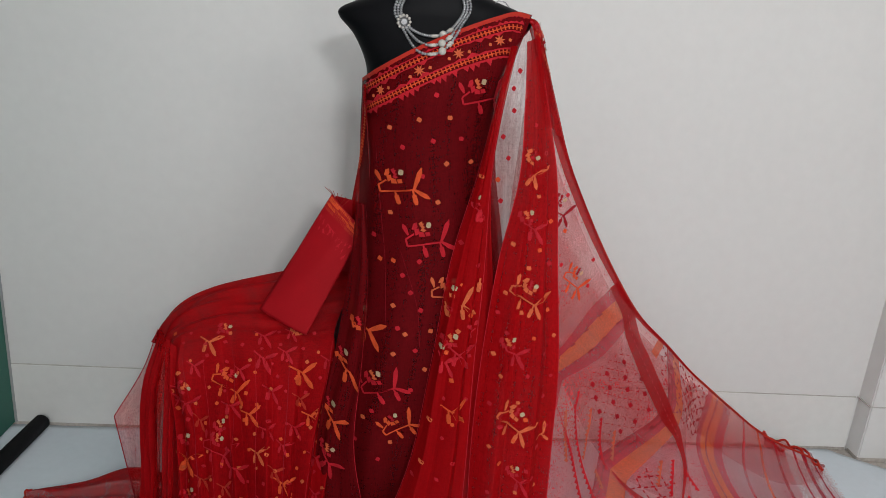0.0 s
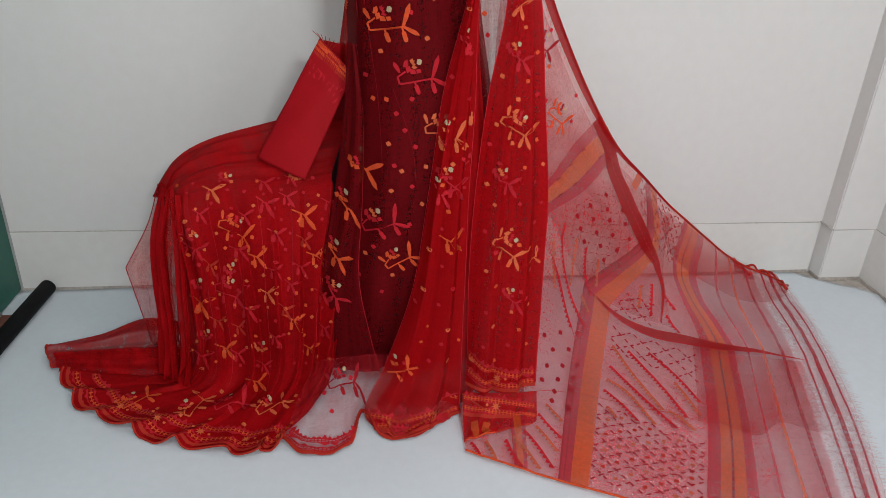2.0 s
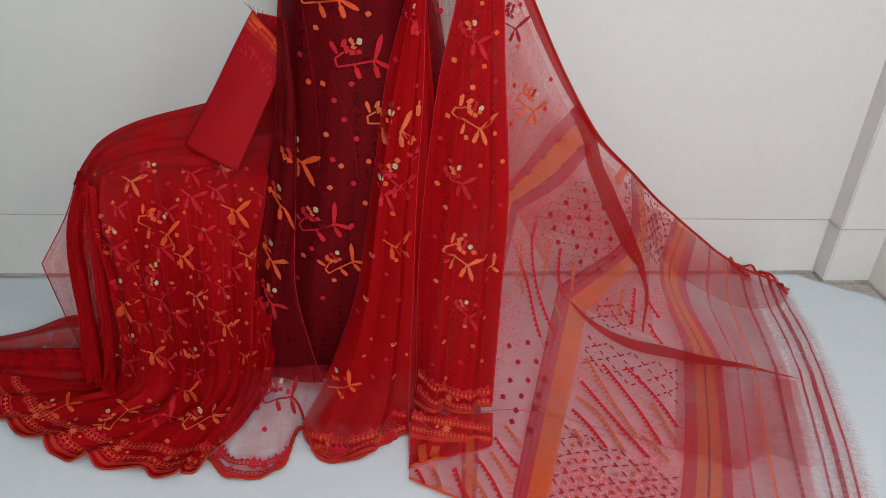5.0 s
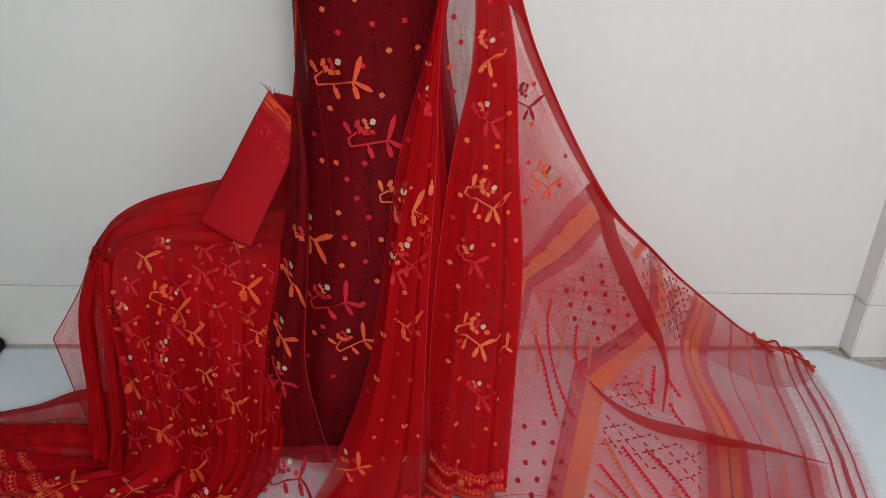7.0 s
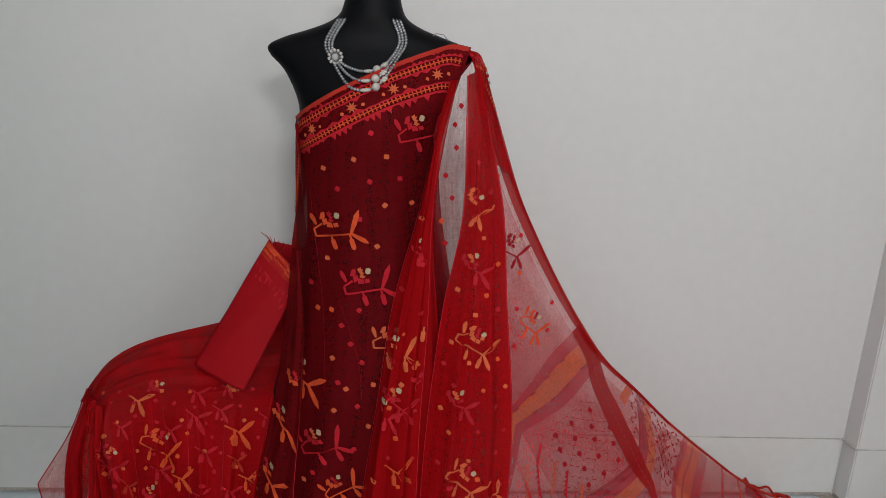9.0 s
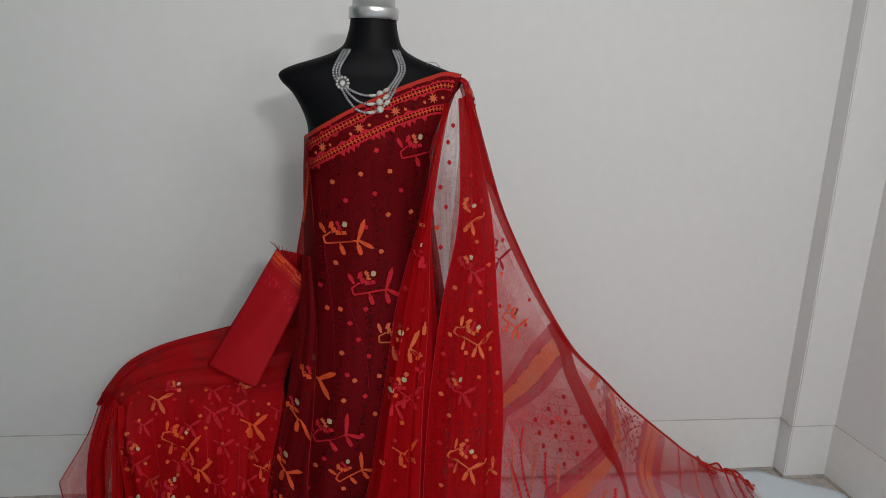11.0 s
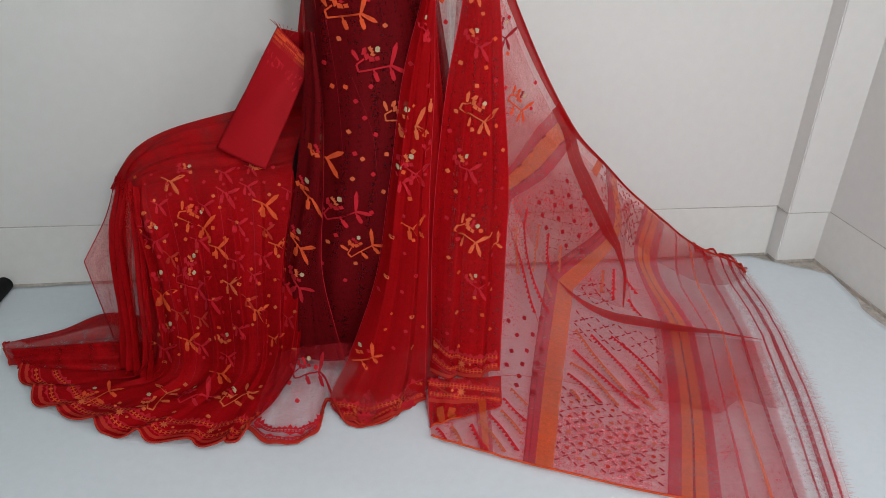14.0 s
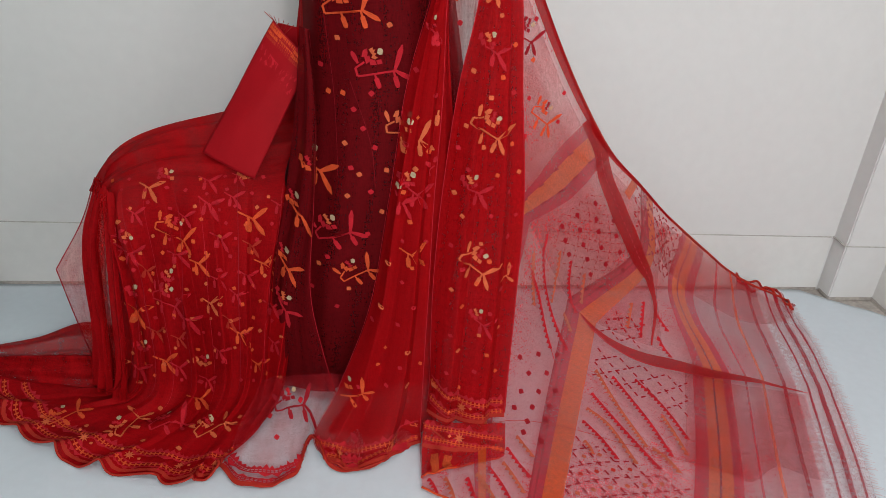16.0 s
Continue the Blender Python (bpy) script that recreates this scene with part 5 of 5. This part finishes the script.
# bright fold edges of the pleats and of the tucked layer: highlights painted as lines
ribbon(tuck, "crease", [(1, 0), (1, 0.5), (1, 1)], 0.0016, CRIMSON, tuck_ob)
ribbon(front, "crease", [(0.13, 0.14), (0.17, 0.30), (0.26, 0.52)], 0.0011, WINE, front_ob)
ribbon(front, "crease", [(0.30, 0.36), (0.42, 0.47), (0.47, 0.55)], 0.0008, WINE, front_ob)
ribbon(g1, "crease", [(0, 0.12), (0, 0.5), (0, 0.95)], 0.0016, CRIMSON, g1_ob)
ribbon(g1, "crease", [(1, 0.12), (1, 0.5), (1, 0.95)], 0.0016, CRIMSON, g1_ob)
ribbon(g2, "crease", [(0, 0.1), (0, 0.5), (0, 0.95)], 0.0016, CRIMSON, g2_ob)
ribbon(g2, "crease", [(1, 0.1), (1, 0.5), (1, 0.95)], 0.0016, CRIMSON, g2_ob)
for x, z, m_, turn in ((-0.043, 0.654, 0, 0), (-0.085, 0.56, 0, 0), (-0.13, 0.30, 2, -25), (-0.12, 0.42, 0, -10)):
    embroider("flower_motif", tuck, tuck_ob, sprig(m_, heart_of(m_)), (x, 1.6, z), FRONT, turn, 0.95)

# fringe of loose threads along the end
rows_f, faces_f = [], []
for k in range(240):
    v = (k + rng.random()) / 240
    p = pallu.at(1.0, v)
    q = pallu.at(0.985, v)
    out = (p - q).normalized()
    tip = p + out * rng.uniform(0.012, 0.03) + Vector((0, rng.uniform(-0.006, 0.006), 0))
    tip.z = max(0.003, p.z - 0.004)
    w = Vector((0.0, 0.0011, 0.0))
    j = len(rows_f)
    rows_f += [p - w, p + w, tip + w * 0.4, tip - w * 0.4]
    faces_f.append((j, j + 1, j + 2, j + 3))
fr = mesh_part("fringe", rows_f, faces_f, TASSEL, pallu_ob, "pale loose thread fringe")
tagged(fr, kind="stuff")

# ---- blouse piece: a folded length of red silk leaning on the skirt ----
blouse = empty("blouse_piece", (-0.24, 1.80, 0.60), "folded red blouse cloth with an embroidered end, propped upright", "cloth")
TL, TR, BL, BR = Vector((-0.157, 1.835, 0.945)), Vector((-0.075, 1.79, 0.868)), Vector((-0.333, 1.802, 0.639)), Vector((-0.209, 1.752, 0.594))


def blouse_rows(back, grow=0.0):
    out = []
    for v in np.linspace(0, 1, 6):
        a, b = TL.lerp(BL, v), TR.lerp(BR, v)
        row = []
        for u in np.linspace(0, 1, 5):
            p = a.lerp(b, u)
            bulge = 0.012 * math.sin(math.pi * u) * (0.6 + 0.4 * math.sin(3 * v))
            row.append((p.x - back * 0.1, p.y + back - bulge, p.z + grow * (1 - v)))
        out.append(row)
    return out


layers = []
for k in range(4):
    d = Drape(blouse_rows(0.006 * k, -0.004 * k), 24, 40, push=lambda u, v, k=k: 0.0015 * np.sin(u * 9 + v * 7 + k))
    ob = d.part("fold_layer", BLOUSE, blouse)
    mod = ob.modifiers.new("thickness", "SOLIDIFY")
    mod.thickness, mod.offset = 0.003, -1
    layers.append((d, ob))
flap = Drape([[(-0.150, 1.850, 0.938), (-0.10, 1.862, 0.925), (-0.045, 1.87, 0.915)],
              [(-0.17, 1.86, 0.85), (-0.11, 1.87, 0.84), (-0.05, 1.875, 0.83)],
              [(-0.20, 1.86, 0.74), (-0.13, 1.87, 0.73), (-0.06, 1.875, 0.72)]], 20, 20)
flap.part("back_flap", BLOUSE, blouse)
top, top_ob = layers[0]
for v, w in ((0.028, 0.012), (0.065, 0.009), (0.095, 0.007)):
    ribbon(top, "border_stripe", [(0.02, v), (0.5, v), (0.98, v)], w, ORANGE if w > 0.008 else EDGE, top_ob)
teeth(top, top_ob, [(0.05, 0.16), (0.5, 0.19), (0.95, 0.16)], 9, 0.012, 2)
teeth(top, top_ob, [(0.1, 0.27), (0.5, 0.24), (0.9, 0.30)], 8, 0.014, 2, flip=-1)
for u, v, turn in ((0.25, 0.2, 20), (0.55, 0.25, 80), (0.8, 0.3, 140), (0.4, 0.33, 200)):
    p = top.at(u, v)
    embroider("sprig_motif", top, top_ob, sprig(2, 2), (p.x, p.y, p.z), FRONT, turn, 0.7)
for k in range(14):
    p = top.at(0.12 + 0.76 * ((k * 0.381) % 1), 0.13 + 0.022 * k)
    embroider("sprig_motif", top, top_ob, sprig(2 if k % 4 else 5, 2), tuple(p), FRONT, 47 * k, 0.42 + 0.05 * (k % 3))
for u, v in ((0.15, 0.14), (0.6, 0.33), (0.85, 0.3), (0.9, 0.36)):
    p = top.at(u, v)
    embroider("dot_motif", top, top_ob, dot(0), (p.x, p.y, p.z), FRONT)
for k in range(7):
    p = top.at(0.02 + 0.05 * k, 0.0)
    tube("loose_thread", [p, p + Vector((0.004 * (k - 3), 0, 0.012)), p + Vector((0.007 * (k - 3), 0, 0.02))], 0.0008, EDGE, top_ob, sides=3)

# ---- necklace: three strands of silver beads with pearls and a round brooch ----
necklace = empty("necklace", (MX, 1.75, 1.38), "three-strand necklace of silver beads and pearls with a brooch", "necklace")


def ball(r, seg_=8, ring=6):
    b = bmesh.new()
    bmesh.ops.create_uvsphere(b, u_segments=seg_, v_segments=ring, radius=r)
    for f in b.faces:
        f.smooth = True
    me = bpy.data.meshes.new("bead")
    b.to_mesh(me)
    b.free()
    return me


small, mid_bead, pearl = ball(0.0036), ball(0.0046), ball(0.0088, 14, 10)
small.materials.append(CHROME), mid_bead.materials.append(PEARL), pearl.materials.append(PEARL)


def on_body(x, z):
    best = None
    for tree in (inner_tree, front.tree):
        hit, n, _, _ = tree.ray_cast(Vector((x, 1.0, z)), Vector((0, 1, 0)), 3)
        if hit is not None and (best is None or hit.y < best):
            best = hit.y
    return 1.78 if best is None else best


for depth, left, right, low in ((0, 0.002, 0.134, 1.346), (1, -0.005, 0.141, 1.329), (2, -0.012, 0.148, 1.312)):
    pts = spline([(left + 0.02, 1.452), (left - 0.006, 1.40), (left + 0.010, 1.364), (left + 0.050, low), (0.092, low + 0.004), (right - 0.014, 1.374), (right + 0.003, 1.41), (right - 0.012, 1.455)], 400)
    run = np.concatenate([[0], np.cumsum(np.linalg.norm(np.diff(pts, axis=0), axis=1))])
    pts = np.stack([np.interp(np.linspace(0, run[-1], 60), run, pts[:, c]) for c in (0, 1)], axis=-1)
    big = min(range(60), key=lambda k: abs(pts[k][0] - 0.092) + 0.3 * abs(pts[k][1] - low)) - 1
    seen = []
    for k, (x, z) in enumerate(pts):
        p = Vector((x, on_body(x, z) - 0.006, z))
        seen.append(p)
    tube("strand", seen, 0.0016, CHROME, necklace, sides=4)
    for k, p in enumerate(seen[1:-1]):
        if k == big:
            b = new("pearl", pearl)
        else:
            b = new("bead", mid_bead if abs(k - big) in (3, 4) else small)
        b.parent = necklace
        b.matrix_parent_inverse = Matrix.Identity(4)
        b.location = p - necklace.location
        if abs(k - big) in (3, 4):
            b.scale = (1.5, 0.9, 0.9)
p = Vector((0.004, on_body(0.004, 1.372) - 0.012, 1.372))
bm = bmesh.new()
bmesh.ops.create_cone(bm, segments=20, radius1=0.011, radius2=0.006, depth=0.01, cap_ends=True, matrix=Matrix.Translation(p - necklace.location) @ pose(0, 0, 0, 90, 0, 0))
brooch = part("brooch", bm, CHROME, necklace, "round silver flower brooch")
for k in range(11):
    w = 2 * math.pi * k / 11
    b = new("petal", mid_bead)
    b.parent = brooch
    b.location = p - necklace.location + Vector((0.0135 * math.cos(w), 0.001, 0.0135 * math.sin(w)))
    b.scale = (0.8, 0.7, 0.8)

# thin clear tag loop on the shoulder
pin = tube("tag_pin", [(0.206, 1.775, 1.422), (0.216, 1.772, 1.430), (0.232, 1.772, 1.428), (0.243, 1.775, 1.416)], 0.0012, CHROME, sides=5)
tagged(pin, "small clear plastic tag pin on the shoulder", "pin")
